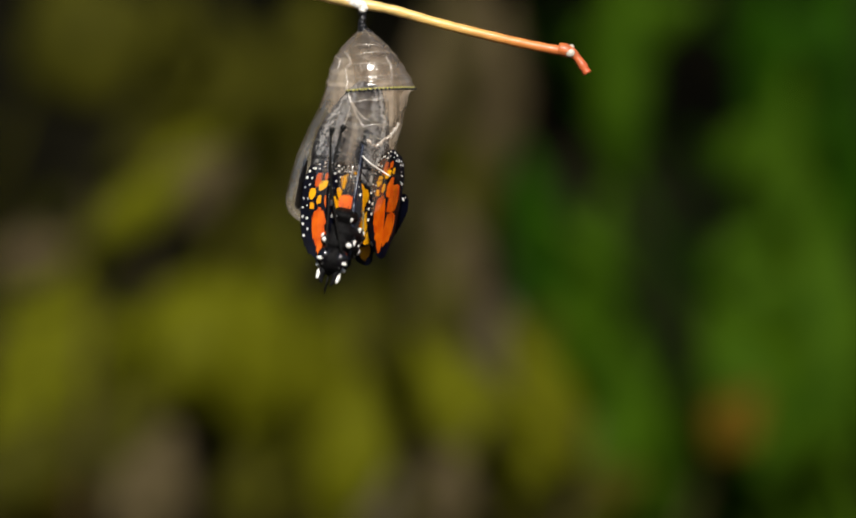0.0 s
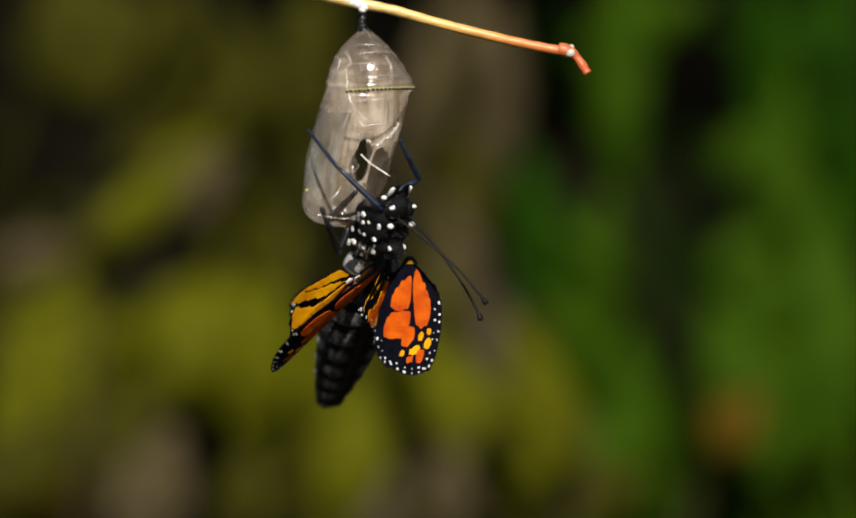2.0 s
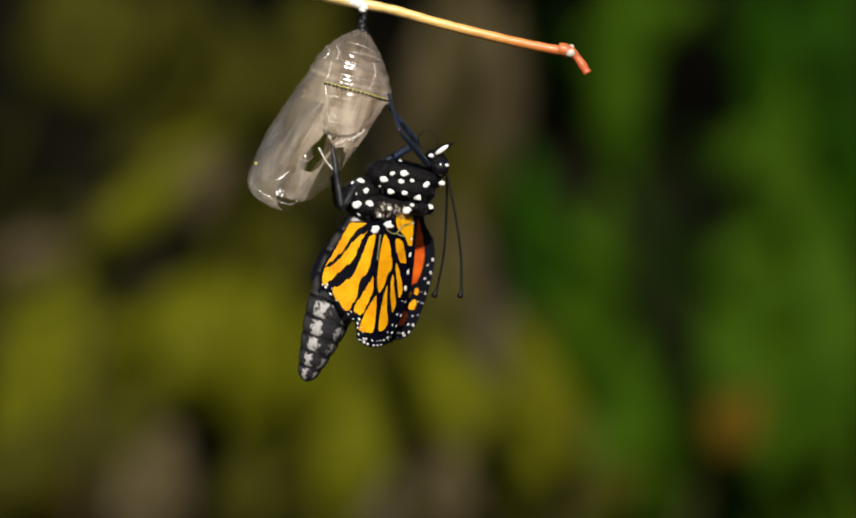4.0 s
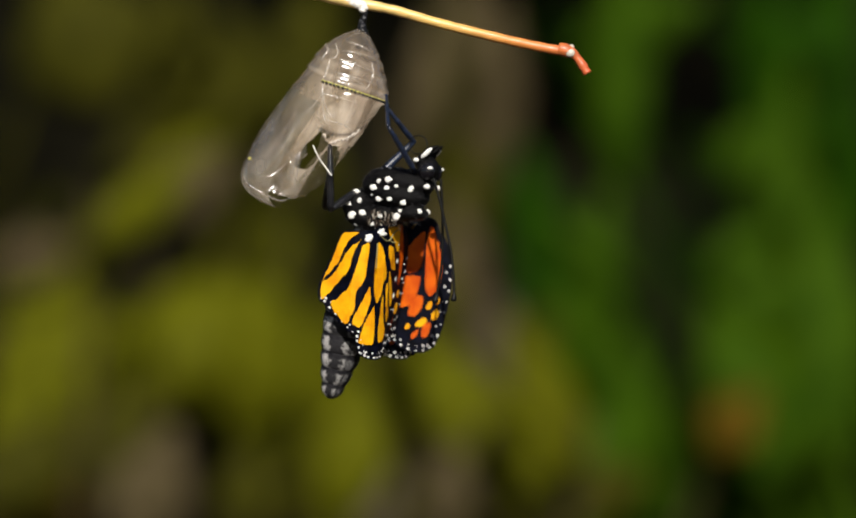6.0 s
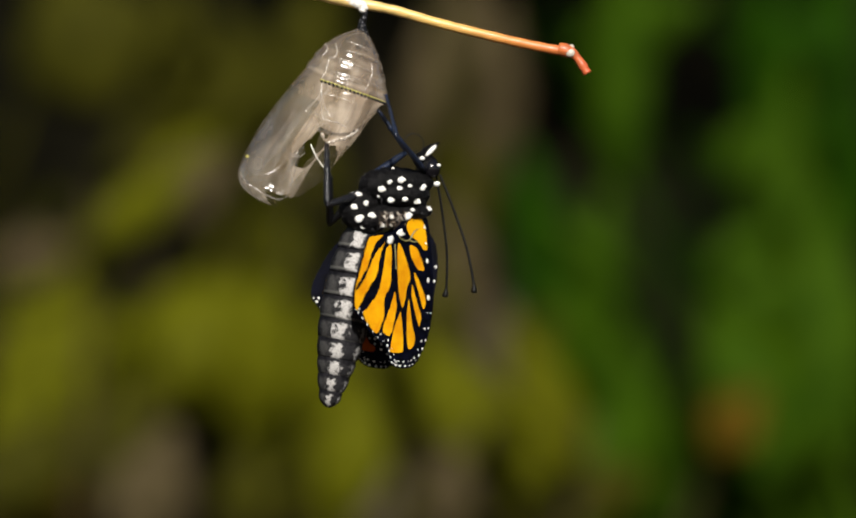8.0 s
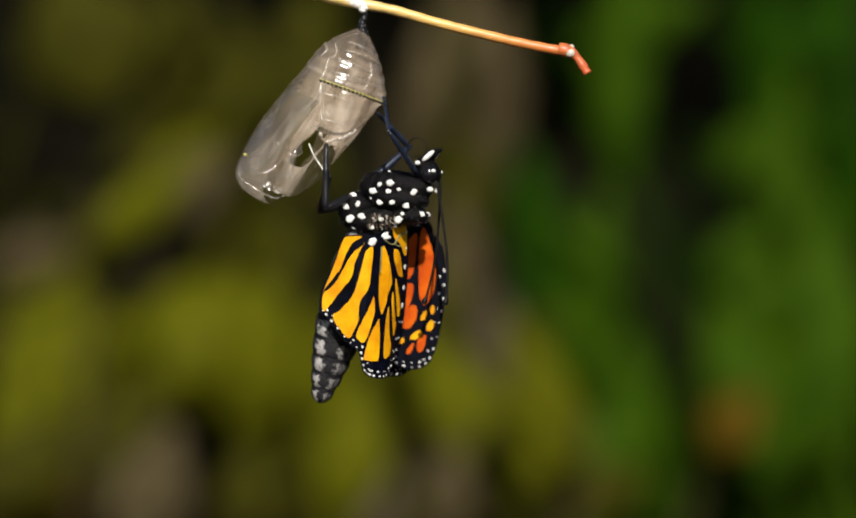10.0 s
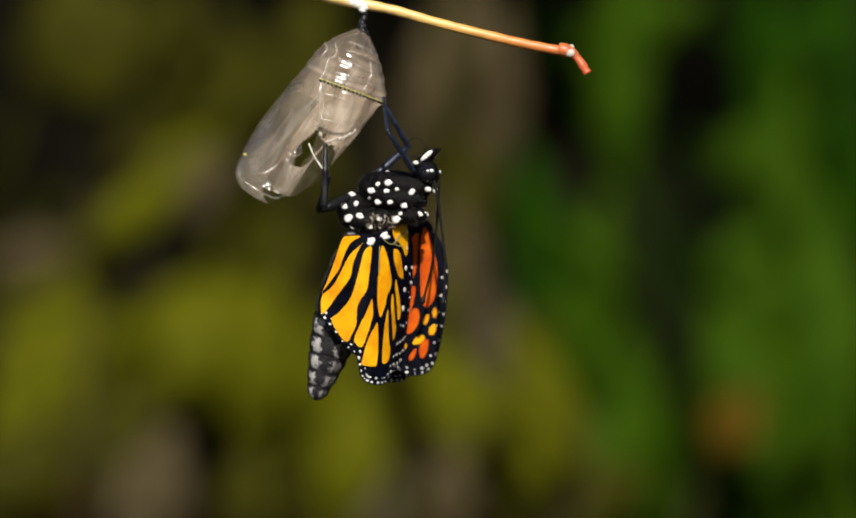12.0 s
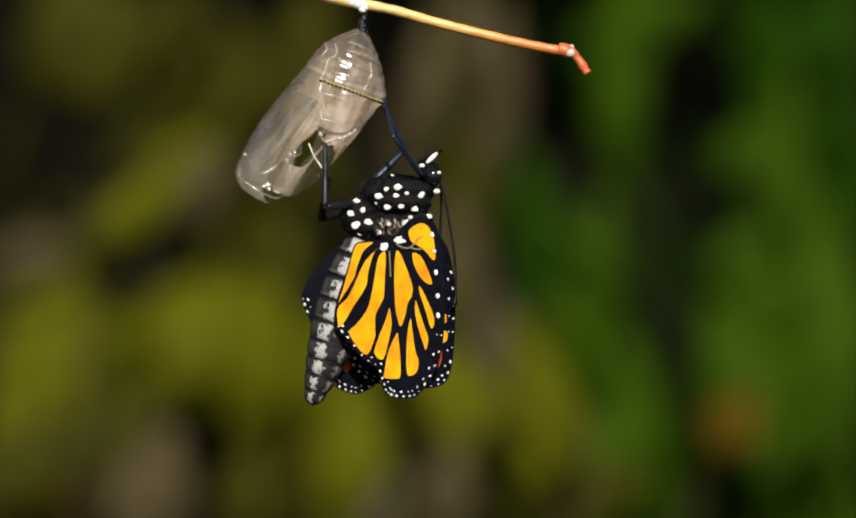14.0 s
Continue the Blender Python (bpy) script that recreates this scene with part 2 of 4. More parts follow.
# ---- ground, dark backdrop and shrubs ----
def ground():
    bm = bmesh.new()
    bmesh.ops.create_grid(bm, x_segments=60, y_segments=60, size=400)
    for v in bm.verts:
        v.co.x *= abs(v.co.x / 400)
        v.co.y *= abs(v.co.y / 400)
        if v.co.length > 3:
            v.co.z = 0.2 * noise.noise(v.co * 0.1)
    tagged(part("ground", bm, M_GROUND), "dark earth with dry brown leaf litter", "ground", kind="structure")


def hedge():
    # bumpy sheet added behind the plants, coloured as deep shade
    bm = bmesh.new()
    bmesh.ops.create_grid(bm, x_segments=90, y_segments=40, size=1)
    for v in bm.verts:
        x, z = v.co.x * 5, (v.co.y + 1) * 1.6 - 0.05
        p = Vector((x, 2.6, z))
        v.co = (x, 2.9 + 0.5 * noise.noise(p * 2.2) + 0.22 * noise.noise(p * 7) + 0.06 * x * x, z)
    tagged(part("backdrop", bm, M_SHADE), "near-black sheet standing for the shade behind the shrubs", "hedge", kind="structure")


def leaf_mesh(name, mat, long=1.0, wide=0.5, cup=0.12):
    """An ovate leaf, one unit long from its foot, with a midrib fold and a curled tip."""
    bm = bmesh.new()
    rows = []
    for i in range(9):
        f = i / 8
        w = wide * (math.sin(math.pi * min(1, f * 0.94 + 0.03)) ** 0.75) * (1 - 0.25 * f)
        row = []
        for j in range(-3, 4):
            g = j / 3
            ripple = 0.02 * math.sin(9 * f + 2 * j)
            row.append(bm.verts.new((g * w * 0.5, -cup * (1 - g * g) + 0.25 * (f - 0.4) ** 2 + ripple, f * long)))
        rows.append(row)
    for a, b in zip(rows, rows[1:]):
        for j in range(6):
            bm.faces.new((a[j], a[j + 1], b[j + 1], b[j]))
    bmesh.ops.recalc_face_normals(bm, faces=bm.faces[:])
    bmesh.ops.solidify(bm, geom=bm.faces[:], thickness=0.004)
    me = bpy.data.meshes.new(name)
    bm.to_mesh(me)
    bm.free()
    me.materials.append(mat)
    me.polygons.foreach_set("use_smooth", [True] * len(me.polygons))
    return me


def shrub(label, category, foot, stem_mat, leaves, deep, seed):
    """A plant behind the twig: stems from the ground, one to each leaf. A leaf: plan centre, length, width, lean, mesh."""
    rnd = random.Random(seed)
    root = tagged(new(category.replace(" ", "_")), label, category)
    gx, gy = foot
    root.location = (gx, gy, 0)
    for px, py, size, wide, lean, me in leaves:
        y = deep + rnd.uniform(-0.12, 0.12)
        k = (FAR + y) / FAR
        c = Vector(((px - 784) * U * k, y, HIGH - (py - 474) * U * k))
        length = size * 1.15 * U * k
        turn = pose(0, 0, 0, rnd.uniform(-22, 12), lean, rnd.uniform(-20, 20))
        m = Matrix.Translation(c - root.location) @ turn @ Matrix.Translation((0, 0, -length / 2)) @ Matrix.Diagonal((wide * 1.3 * U * k / 0.5, length, length, 1))
        share("leaf", me, root, m)
        base = m @ Vector((0, 0, 0))
        bm = bmesh.new()
        mid = Vector((base.x * 0.6 + rnd.uniform(-.03, .03), base.y + 0.10, base.z * 0.55))
        path = spline([(rnd.uniform(-.02, .02), rnd.uniform(-.02, .02), -0.01), mid, base + Vector((0, 0.02, -0.01)), base], 5)
        tube(bm, path, [0.0042 - 0.003 * i / (len(path) - 1) for i in range(len(path))], 6)
        part("stem", bm, stem_mat, root)
    return root


# hollows between the plants that stay open to the near-black backdrop
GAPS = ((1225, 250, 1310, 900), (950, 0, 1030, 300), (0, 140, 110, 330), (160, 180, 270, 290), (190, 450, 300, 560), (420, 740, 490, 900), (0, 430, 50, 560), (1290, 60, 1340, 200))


def filler(box, count, meshes, small, large, seed):
    """Smaller leaves of mixed kinds within a stretch of the plan."""
    rnd = random.Random(seed)
    x0, y0, x1, y1 = box
    made = []
    while len(made) < count:
        x, y = rnd.uniform(x0, x1), rnd.uniform(y0, y1)
        leaf = (x, y, rnd.uniform(small, large), rnd.uniform(small, large) * 0.5, rnd.uniform(-80, 80), rnd.choice(meshes))
        if not any(a - 45 < x < c + 45 and b - 40 < y < d + 40 for a, b, c, d in GAPS):
            made.append(leaf)
    return made


def shrubs():
    olive, dim = leaf_mesh("olive_leaf", M_OLIVE), leaf_mesh("dim_leaf", M_DIM)
    green, deep = leaf_mesh("green_leaf", M_GREEN), leaf_mesh("shaded_leaf", M_DEEP)
    brown, russet = leaf_mesh("dry_leaf", M_BROWN), leaf_mesh("russet_leaf", M_RUSSET)
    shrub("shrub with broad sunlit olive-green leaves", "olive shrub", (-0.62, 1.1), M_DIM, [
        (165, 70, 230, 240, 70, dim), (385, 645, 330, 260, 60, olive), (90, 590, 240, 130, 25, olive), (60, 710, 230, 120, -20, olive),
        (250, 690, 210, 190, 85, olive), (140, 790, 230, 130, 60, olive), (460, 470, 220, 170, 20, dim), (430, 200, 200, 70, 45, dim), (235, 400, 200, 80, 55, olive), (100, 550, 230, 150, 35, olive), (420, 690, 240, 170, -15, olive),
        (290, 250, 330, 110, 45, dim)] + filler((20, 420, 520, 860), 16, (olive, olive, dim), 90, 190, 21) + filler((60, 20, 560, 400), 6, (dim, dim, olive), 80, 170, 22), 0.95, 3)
    shrub("straggling shrub with olive leaves, many in a dimmed colour", "dull shrub", (-0.2, 1.2), M_BROWN, [
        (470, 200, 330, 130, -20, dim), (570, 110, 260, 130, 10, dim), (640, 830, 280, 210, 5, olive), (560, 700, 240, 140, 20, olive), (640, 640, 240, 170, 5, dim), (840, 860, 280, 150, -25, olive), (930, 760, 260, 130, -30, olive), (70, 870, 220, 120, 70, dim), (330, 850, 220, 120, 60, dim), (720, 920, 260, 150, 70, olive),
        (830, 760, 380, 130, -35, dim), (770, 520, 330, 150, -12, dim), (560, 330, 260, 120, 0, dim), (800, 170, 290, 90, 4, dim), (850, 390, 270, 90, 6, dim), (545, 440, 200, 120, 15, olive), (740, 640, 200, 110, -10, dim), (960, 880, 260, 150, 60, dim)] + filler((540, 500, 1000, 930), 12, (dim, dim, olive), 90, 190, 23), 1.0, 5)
    shrub("bush with withered brown leaves", "dry bush", (0.05, 1.35), M_BROWN, [
        (910, 640, 170, 110, 5, brown), (895, 130, 230, 90, 5, brown), (745, 290, 220, 60, 0, brown), (380, 350, 120, 80, 40, brown),
        (110, 480, 190, 140, 70, brown), (250, 830, 200, 130, 10, brown), (190, 920, 220, 120, 80, russet), (400, 880, 180, 100, 5, brown),
        (520, 820, 260, 110, 8, russet), (1345, 775, 150, 130, 40, russet)], 1.1, 7)
    tan = leaf_mesh("tan_leaf", M_TAN)
    shrub("wilted plant with drooping brown leaves", "wilted plant", (-0.05, 0.85), M_BROWN, [
        (60, 475, 150, 90, 70, brown), (350, 345, 190, 100, 50, brown), (270, 800, 190, 110, 10, brown), (225, 890, 150, 100, 60, russet), (520, 880, 180, 80, 5, russet), (905, 190, 330, 110, 4, brown),
        (850, 60, 200, 90, 0, brown), (795, 330, 260, 90, 8, brown), (850, 480, 220, 80, -10, brown), (780, 150, 240, 80, 4, brown), (440, 905, 150, 80, 0, brown)], 0.88, 19)
    shrub("low plant with pale tan and olive leaves", "low plant", (-0.15, 0.9), M_BROWN, [
        (1350, 775, 130, 100, 40, russet), (275, 820, 150, 90, 12, tan), (395, 900, 150, 90, -8, brown), (255, 385, 200, 90, 55, olive), (335, 300, 180, 80, 50, olive), (470, 670, 230, 150, 20, olive),
        (905, 645, 170, 110, 8, tan), (880, 760, 240, 110, -25, olive), (950, 860, 260, 150, -35, olive), (1070, 915, 220, 120, 70, dim), (700, 930, 150, 90, 5, tan),
        (820, 900, 150, 90, 10, brown), (60, 640, 170, 110, 60, olive), (110, 730, 220, 140, 35, olive), (60, 850, 200, 110, 50, olive), (185, 640, 190, 110, 60, olive), (300, 730, 200, 130, 70, olive), (395, 610, 250, 170, 45, olive), (480, 745, 190, 110, 10, olive), (400, 640, 220, 150, 30, olive), (810, 730, 240, 100, -25, olive), (330, 680, 230, 140, 62, olive), (120, 650, 240, 150, 30, olive), (80, 770, 220, 140, 50, olive), (190, 720, 200, 120, 60, olive), (1000, 720, 260, 100, -22, olive), (60, 850, 220, 140, 50, dim), (160, 900, 240, 140, 70, brown), (280, 900, 220, 140, 20, brown), (370, 850, 190, 110, 20, brown), (230, 800, 220, 140, 40, dim), (450, 900, 160, 100, 10, dim), (100, 940, 240, 140, 80, russet), (30, 760, 200, 120, 20, olive), (640, 820, 240, 140, 8, olive), (540, 860, 200, 90, 5, dim), (1345, 775, 120, 95, 40, russet)], 0.8, 17)
    shrub("tall plant with long bright green leaves", "green plant", (0.55, 1.1), M_GREEN, [
        (1140, 120, 420, 110, 3, green), (1150, 740, 420, 130, -12, green), (1080, 560, 380, 110, 8, green), (1420, 420, 520, 130, 5, green),
        (1500, 600, 460, 170, -4, green), (1480, 820, 330, 170, 20, green), (1190, 890, 260, 130, 60, green), (1330, 925, 240, 110, 80, green), (1450, 900, 240, 130, 50, green), (1410, 640, 200, 110, 20, olive), (1110, 870, 300, 150, 25, green), (1370, 700, 300, 160, -20, green)] + filler((1010, 250, 1540, 930), 12, (green, green, deep), 100, 220, 24), 0.95, 11)
    shrub("plant with deep green leaves, shade put into their colour", "shade plant", (0.7, 1.4), M_DEEP, [
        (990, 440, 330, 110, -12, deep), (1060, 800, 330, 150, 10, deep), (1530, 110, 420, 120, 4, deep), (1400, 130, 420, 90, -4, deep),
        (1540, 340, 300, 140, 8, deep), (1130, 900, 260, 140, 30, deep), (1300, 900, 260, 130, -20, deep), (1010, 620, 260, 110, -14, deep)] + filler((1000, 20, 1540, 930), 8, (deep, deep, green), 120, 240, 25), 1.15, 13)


# ---- twig ----
def twig():
    bm = bmesh.new()
    o = at(784, 60)
    top = [(-620, 900, 260), (-560, 300, 230), (-300, -120, 150), (120, -150, 60), (420, -62, 10), (560, -20, 0), (640, 2, 0), (720, 18, 0), (800, 41, 0), (900, 66, 0), (980, 84, 0), (1030, 93, 0)]
    path = spline([at(-700, 474 + HIGH / U, 270) - o] + [at(x, y, d) - o for x, y, d in top], 6)
    r = [max(9.0, 12 + 18 * (1 - i / 40)) * U * (1 + 0.05 * math.sin(i * 2.1)) for i in range(len(path))]
    r[-1] = 10 * U
    tube(bm, path, r, 14)
    bark = part("twig", bm, M_TWIG)
    bark.location = o
    tagged(bark, "slender straw-yellow twig reddening towards its cut tip", "twig")
    bm = bmesh.new()
    path = spline([at(x, y) - o for x, y in [(1022, 88), (1036, 92), (1050, 98), (1062, 112), (1076, 134)]], 5)
    tube(bm, path, [(10 + 2.5 * math.sin(i * 0.35)) * U * (0.75 if i > 17 else 1) for i in range(len(path))], 14)
    part("tip", bm, M_TWIG, bark, "red cut end of the twig")
    bm = bmesh.new()
    ellipsoid(bm, at(1044, 97, -7) - o, (9 * U, 6 * U, 8 * U))
    ellipsoid(bm, at(1046, 86, 0) - o, (6 * U, 6 * U, 5 * U))
    part("bud_scar", bm, M_PALE, bark, "pale bud scar")
    bm = bmesh.new()
    for x, y, rx, rz in ((650, 5, 22, 8), (660, 8, 18, 9), (666, 14, 10, 6), (638, 0, 14, 7), (664, 19, 7, 5)):
        ellipsoid(bm, at(x, y, -4) - o, (rx * U, 8 * U, rz * U), pose(0, 0, 0, 0, 12, 0))
    part("silk_pad", bm, M_SILK, bark, "white silk pad")


# ---- empty pupal case ----
PIVOT = (663, 46)


def case_profile():
    rows = [(52, 661, 675), (60, 651, 684), (80, 629, 704), (112, 606, 730), (150, 594, 751), (166, 590, 755), (176, 586, 745), (240, 566, 728), (300, 551, 710), (345, 541, 700), (380, 543, 692), (402, 562, 680), (413, 598, 662)]
    return spline([Vector(q) for q in rows], 9)


RIBS = (87, 103, 124, 146, 190, 236)


def case_point(st, a, lift=0.0):
    y, l, r = st
    c, w = (l + r) / 2, (r - l) / 2 + lift
    ridge = 1 + 0.026 * sum(math.exp(-((y - q) / 4) ** 2) for q in RIBS) - 0.016 * sum(math.exp(-((y - q - 7) / 4) ** 2) for q in RIBS[:4])
    deep = min(1, max(0, (y - 170) / 120))
    fold = 1 + (0.03 * math.sin(3 * a + y * 0.02) + 0.016 * math.sin(7 * a - y * 0.05)) * deep
    valley = 1 - 0.16 * deep * math.exp(-((a % (2 * math.pi) - radians(272)) / 0.25) ** 2)
    return Vector(((c - PIVOT[0] + w * math.cos(a) * ridge * fold) * U, w * 0.8 * math.sin(a) * ridge * fold * valley * U, -(y - PIVOT[1]) * U))


def front_at(stations, px, py, lift=0.0):
    """The place on the near wall of the case at a point of the plan."""
    y, l, r = min(stations, key=lambda s: abs(s[0] - py))
    k = (px - (l + r) / 2) / ((r - l) / 2)
    return case_point((py, l, r), -math.acos(min(0.97, max(-0.97, k))), lift)


def pupal_case():
    stations = case_profile()
    n = 110
    root = tagged(new("pupal_case"), "empty translucent chrysalis skin hanging from the twig", "chrysalis")
    sheets = {k: bmesh.new() for k in ("skin", "flap", "side")}
    grid = {k: [[bm.verts.new(case_point(s, 2 * math.pi * j / n)) for j in range(n)] for s in stations] for k, bm in sheets.items()}
    for i in range(len(stations) - 1):
        y = stations[i][0]
        for j in range(n):
            a = 360 * (j + 0.5) / n
            front = a - 360 if a > 180 else a          # 0 right, -90 towards the lens
            gap = -76 + 0.09 * (y - 260) + 2.5 * math.sin(y * 0.11)
            half = 3 + 9 * max(0, (y - 240) / 170)
            if y > 235 and gap - half < front < gap + half:
                continue
            if y > 235 + abs(front + 40) * 0.35 and gap < front < 60:
                if y < 412 - 1.3 * max(0, front + 62) - 2.2 * max(0, -62 - front) + 3 * math.sin(front * 0.3):
                    k = "flap"
                else:
                    continue
            elif 105 < a < 218 and y > 190 + 0.2 * abs(a - 160):
                k = "side"
            elif (y > 388 and 45 < a < 105) or (252 < y < 322 and 67 + 3 * math.sin(y * 0.2) < a < 85 + 0.05 * (y - 243)):
                continue
            else:
                k = "skin"
            v = grid[k]
            sheets[k].faces.new((v[i][j], v[i][(j + 1) % n], v[i + 1][(j + 1) % n], v[i + 1][j]))
    for bm in sheets.values():
        bmesh.ops.delete(bm, geom=[v for v in bm.verts if not v.link_faces], context="VERTS")
        rim = [v for v in bm.verts if v.is_boundary and v.co.z < -222 * U and v.co.x > -35 * U]
        for _ in range(8):
            bmesh.ops.smooth_vert(bm, verts=rim, factor=0.5, use_axis_x=True, use_axis_y=True, use_axis_z=True)
    part("skin", sheets["skin"], M_FILM, root)
    made = {}
    for k, (hx, hy), words in (("flap", (712, 245), "loose split flap of clear skin"), ("side", (588, 190), "clear side wall of the skin")):
        hinge = Vector(((hx - PIVOT[0]) * U, 0, -(hy - PIVOT[1]) * U))
        for v in sheets[k].verts:
            v.co -= hinge
        made[k] = part("flap" if k == "flap" else "side_skin", sheets[k], M_FILM if k == "flap" else M_SIDE, root, words)
        made[k].location = hinge
    # ribs across the abdomen end
    for y, start, turn in ((87, -118, 84), (103, -112, 92), (124, -128, 100), (146, -112, 90), (151, -100, 40), (190, -108, 52), (236, -84, 44)):
        st = min(stations, key=lambda s: abs(s[0] - y))
        bm = bmesh.new()
        path = [case_point((y + 1.6 * math.sin(3 * f + y) - 3 * math.sin(math.pi * f), st[1], st[2]), radians(start + turn * f), 0.6) for f in (i / 24 for i in range(25))]
        tube(bm, path, [1.25 * U * (0.2 + math.sin(math.pi * i / 24) * (0.75 + 0.35 * math.sin(i * 1.9 + y))) for i in range(25)], 6)
        part("rib", bm, M_RIB, root)
    # creases and folds of the wing and leg covers
    creases = [("rib", 1.7, [(622, 318), (617, 340), (604, 360), (582, 372)]), ("rib", 1.6, [(600, 302), (614, 311), (640, 315), (650, 302)]),
               ("rib", 2.0, [(634, 168), (640, 188), (650, 215), (662, 238)]), ("rib", 1.2, [(641, 190), (634, 212), (624, 236)]), ("rib", 1.3, [(642, 190), (655, 212), (672, 226)]),
               ("rib", 2.0, [(630, 94), (640, 108), (640, 122), (632, 128), (635, 148), (632, 168)]), ("rib", 1.6, [(704, 105), (714, 130), (712, 160)]), ("rib", 1.4, [(612, 100), (622, 112), (618, 132)]),
               ("fold", 6.5, [(641, 188), (646, 230), (640, 268), (630, 300), (628, 330)]), ("fold", 5.0, [(604, 235), (592, 290), (580, 335)]), ("fold", 6.0, [(637, 300), (640, 332), (648, 372)]), ("fold", 4.0, [(700, 170), (704, 205), (694, 250)])]
    for kind, wide, line in creases:
        bm = bmesh.new()
        path = [front_at(stations, q.x, q.y, 0.8 if kind == "rib" else -wide * 0.55) for q in spline([Vector((*q, 0)) for q in line], 7)]
        tube(bm, path, [wide * U * (0.2 + 0.9 * math.sin(math.pi * i / (len(path) - 1)) ** 0.7) for i in range(len(path))], 6 if kind == "rib" else 14)
        part("crease", bm, M_RIB if kind == "rib" else M_FILM, root)
    # crumpled white rim where the near wall tore
    bm = bmesh.new()
    path = [front_at(stations, q.x, q.y + 2.5 * math.sin(k * 1.9), 0.5) for k, q in enumerate(spline([Vector((*q, 0)) for q in ((666, 258), (676, 268), (688, 268), (696, 258), (706, 254), (714, 243), (724, 230))], 5))]
    tube(bm, path, [(2.2 + 1.3 * math.sin(i * 1.3) * math.sin(i * 0.7)) * U for i in range(len(path))], 8)
    for k, (px, py) in enumerate(((670, 263), (690, 266), (701, 257), (716, 241))):
        ellipsoid(bm, front_at(stations, px, py, 0.5), ((3 + k % 2 * 2) * U, 2 * U, 3.4 * U), pose(0, 0, 0, 0, 40 * k - 30, 0), 10)
    part("torn_rim", bm, M_TORN, root, "crumpled white torn rim")
    bm = bmesh.new()
    path = [front_at(stations, q.x, q.y, -0.5) for q in spline([Vector((*q, 0)) for q in ((552, 378), (566, 388), (590, 395), (615, 399), (636, 398), (648, 388))], 6)]
    tube(bm, path, [(1.6 + 0.7 * math.sin(i * 1.1)) * U for i in range(len(path))], 6)
    part("end_rim", bm, M_RIB, root)
    # beaded band
    line = []
    for i in range(45):
        y = 169 - 5 * i / 44
        st = min(stations, key=lambda s: abs(s[0] - y))
        line.append(case_point((y, st[1], st[2]), radians(-118 + 116 * i / 44), 0.8))
    bm = bmesh.new()
    tube(bm, line, [1.7 * U] * 45, 8)
    band = part("band", bm, M_GOLD, root, "gold ridge with black beads")
    bm = bmesh.new()
    for v in ellipsoid(bm, (0, 0, 0), (3.0 * U, 2.4 * U, 2.5 * U), seg=10):
        v.co *= 1 + 0.3 * noise.noise(v.co * 9000)
    bead = part("bead", bm, M_STEM, band)
    bead.location = line[1] + Vector((0, -1.8 * U, -1.9 * U))
    for i in range(3, 45, 2):
        share("bead", bead.data, band, Matrix.Translation(line[i] + Vector((0, -1.8 * U, -1.9 * U))) @ pose(0, 0, 0, 0, i * 47 % 90, 0))
    bm = bmesh.new()
    ellipsoid(bm, (0, 0, 0), (3 * U, 2 * U, 3 * U), seg=10)
    st = min(stations, key=lambda s: abs(s[0] - 343))
    dot = part("gold_dot", bm, M_GOLD, root)
    dot.location = case_point(st, radians(-148), 1)
    bm = bmesh.new()
    path = spline([Vector((x * U, 0, -z * U)) for x, z in ((1, -34), (3, -18), (0, -4), (1, 6), (2, 12))], 6)
    tube(bm, path, [(5.2 + 1.0 * math.sin(i * 1.7) + 0.0045 * i ** 2.3) * U for i in range(len(path))], 12)
    for x, z, r in ((-4, -22, 3), (5, -12, 3.4), (-4, -8, 3), (5, 0, 3.2), (-5, 3, 3)):
        ellipsoid(bm, Vector((x * U, -3 * U, -z * U)), (r * U, r * U, r * U), seg=8)
    stalk = part("cremaster", bm, M_STEM, root, "black knobbly stalk")
    bm = bmesh.new()
    ellipsoid(bm, Vector((13 * U, -4 * U, -12 * U)), (8 * U, 7 * U, 3.6 * U), pose(0, 0, 0, 0, 38, 0), 12)
    part("cap", bm, M_STEM, root, "black cap at the foot of the stalk")
    # loose torn thread inside the split
    bm = bmesh.new()
    path = spline([Vector((x * U, -40 * U, -z * U)) for x, z in ((-9, 238), (8, 255), (26, 268), (42, 279))], 6)
    tube(bm, path, [1.3 * U] * len(path), 6)
    part("thread", bm, M_SILK, root, "torn pale thread")
    return root, made["flap"], made["side"], stalk


# ---- butterfly ----
def loc(px, py, depth=0.0):
    """Butterfly space from the plan, in its side-on resting pose."""
    return Vector(((px - 720) * U, depth * U, -(py - 395) * U))


FORE_HINGE, HIND_HINGE = (757, 418), (706, 440)


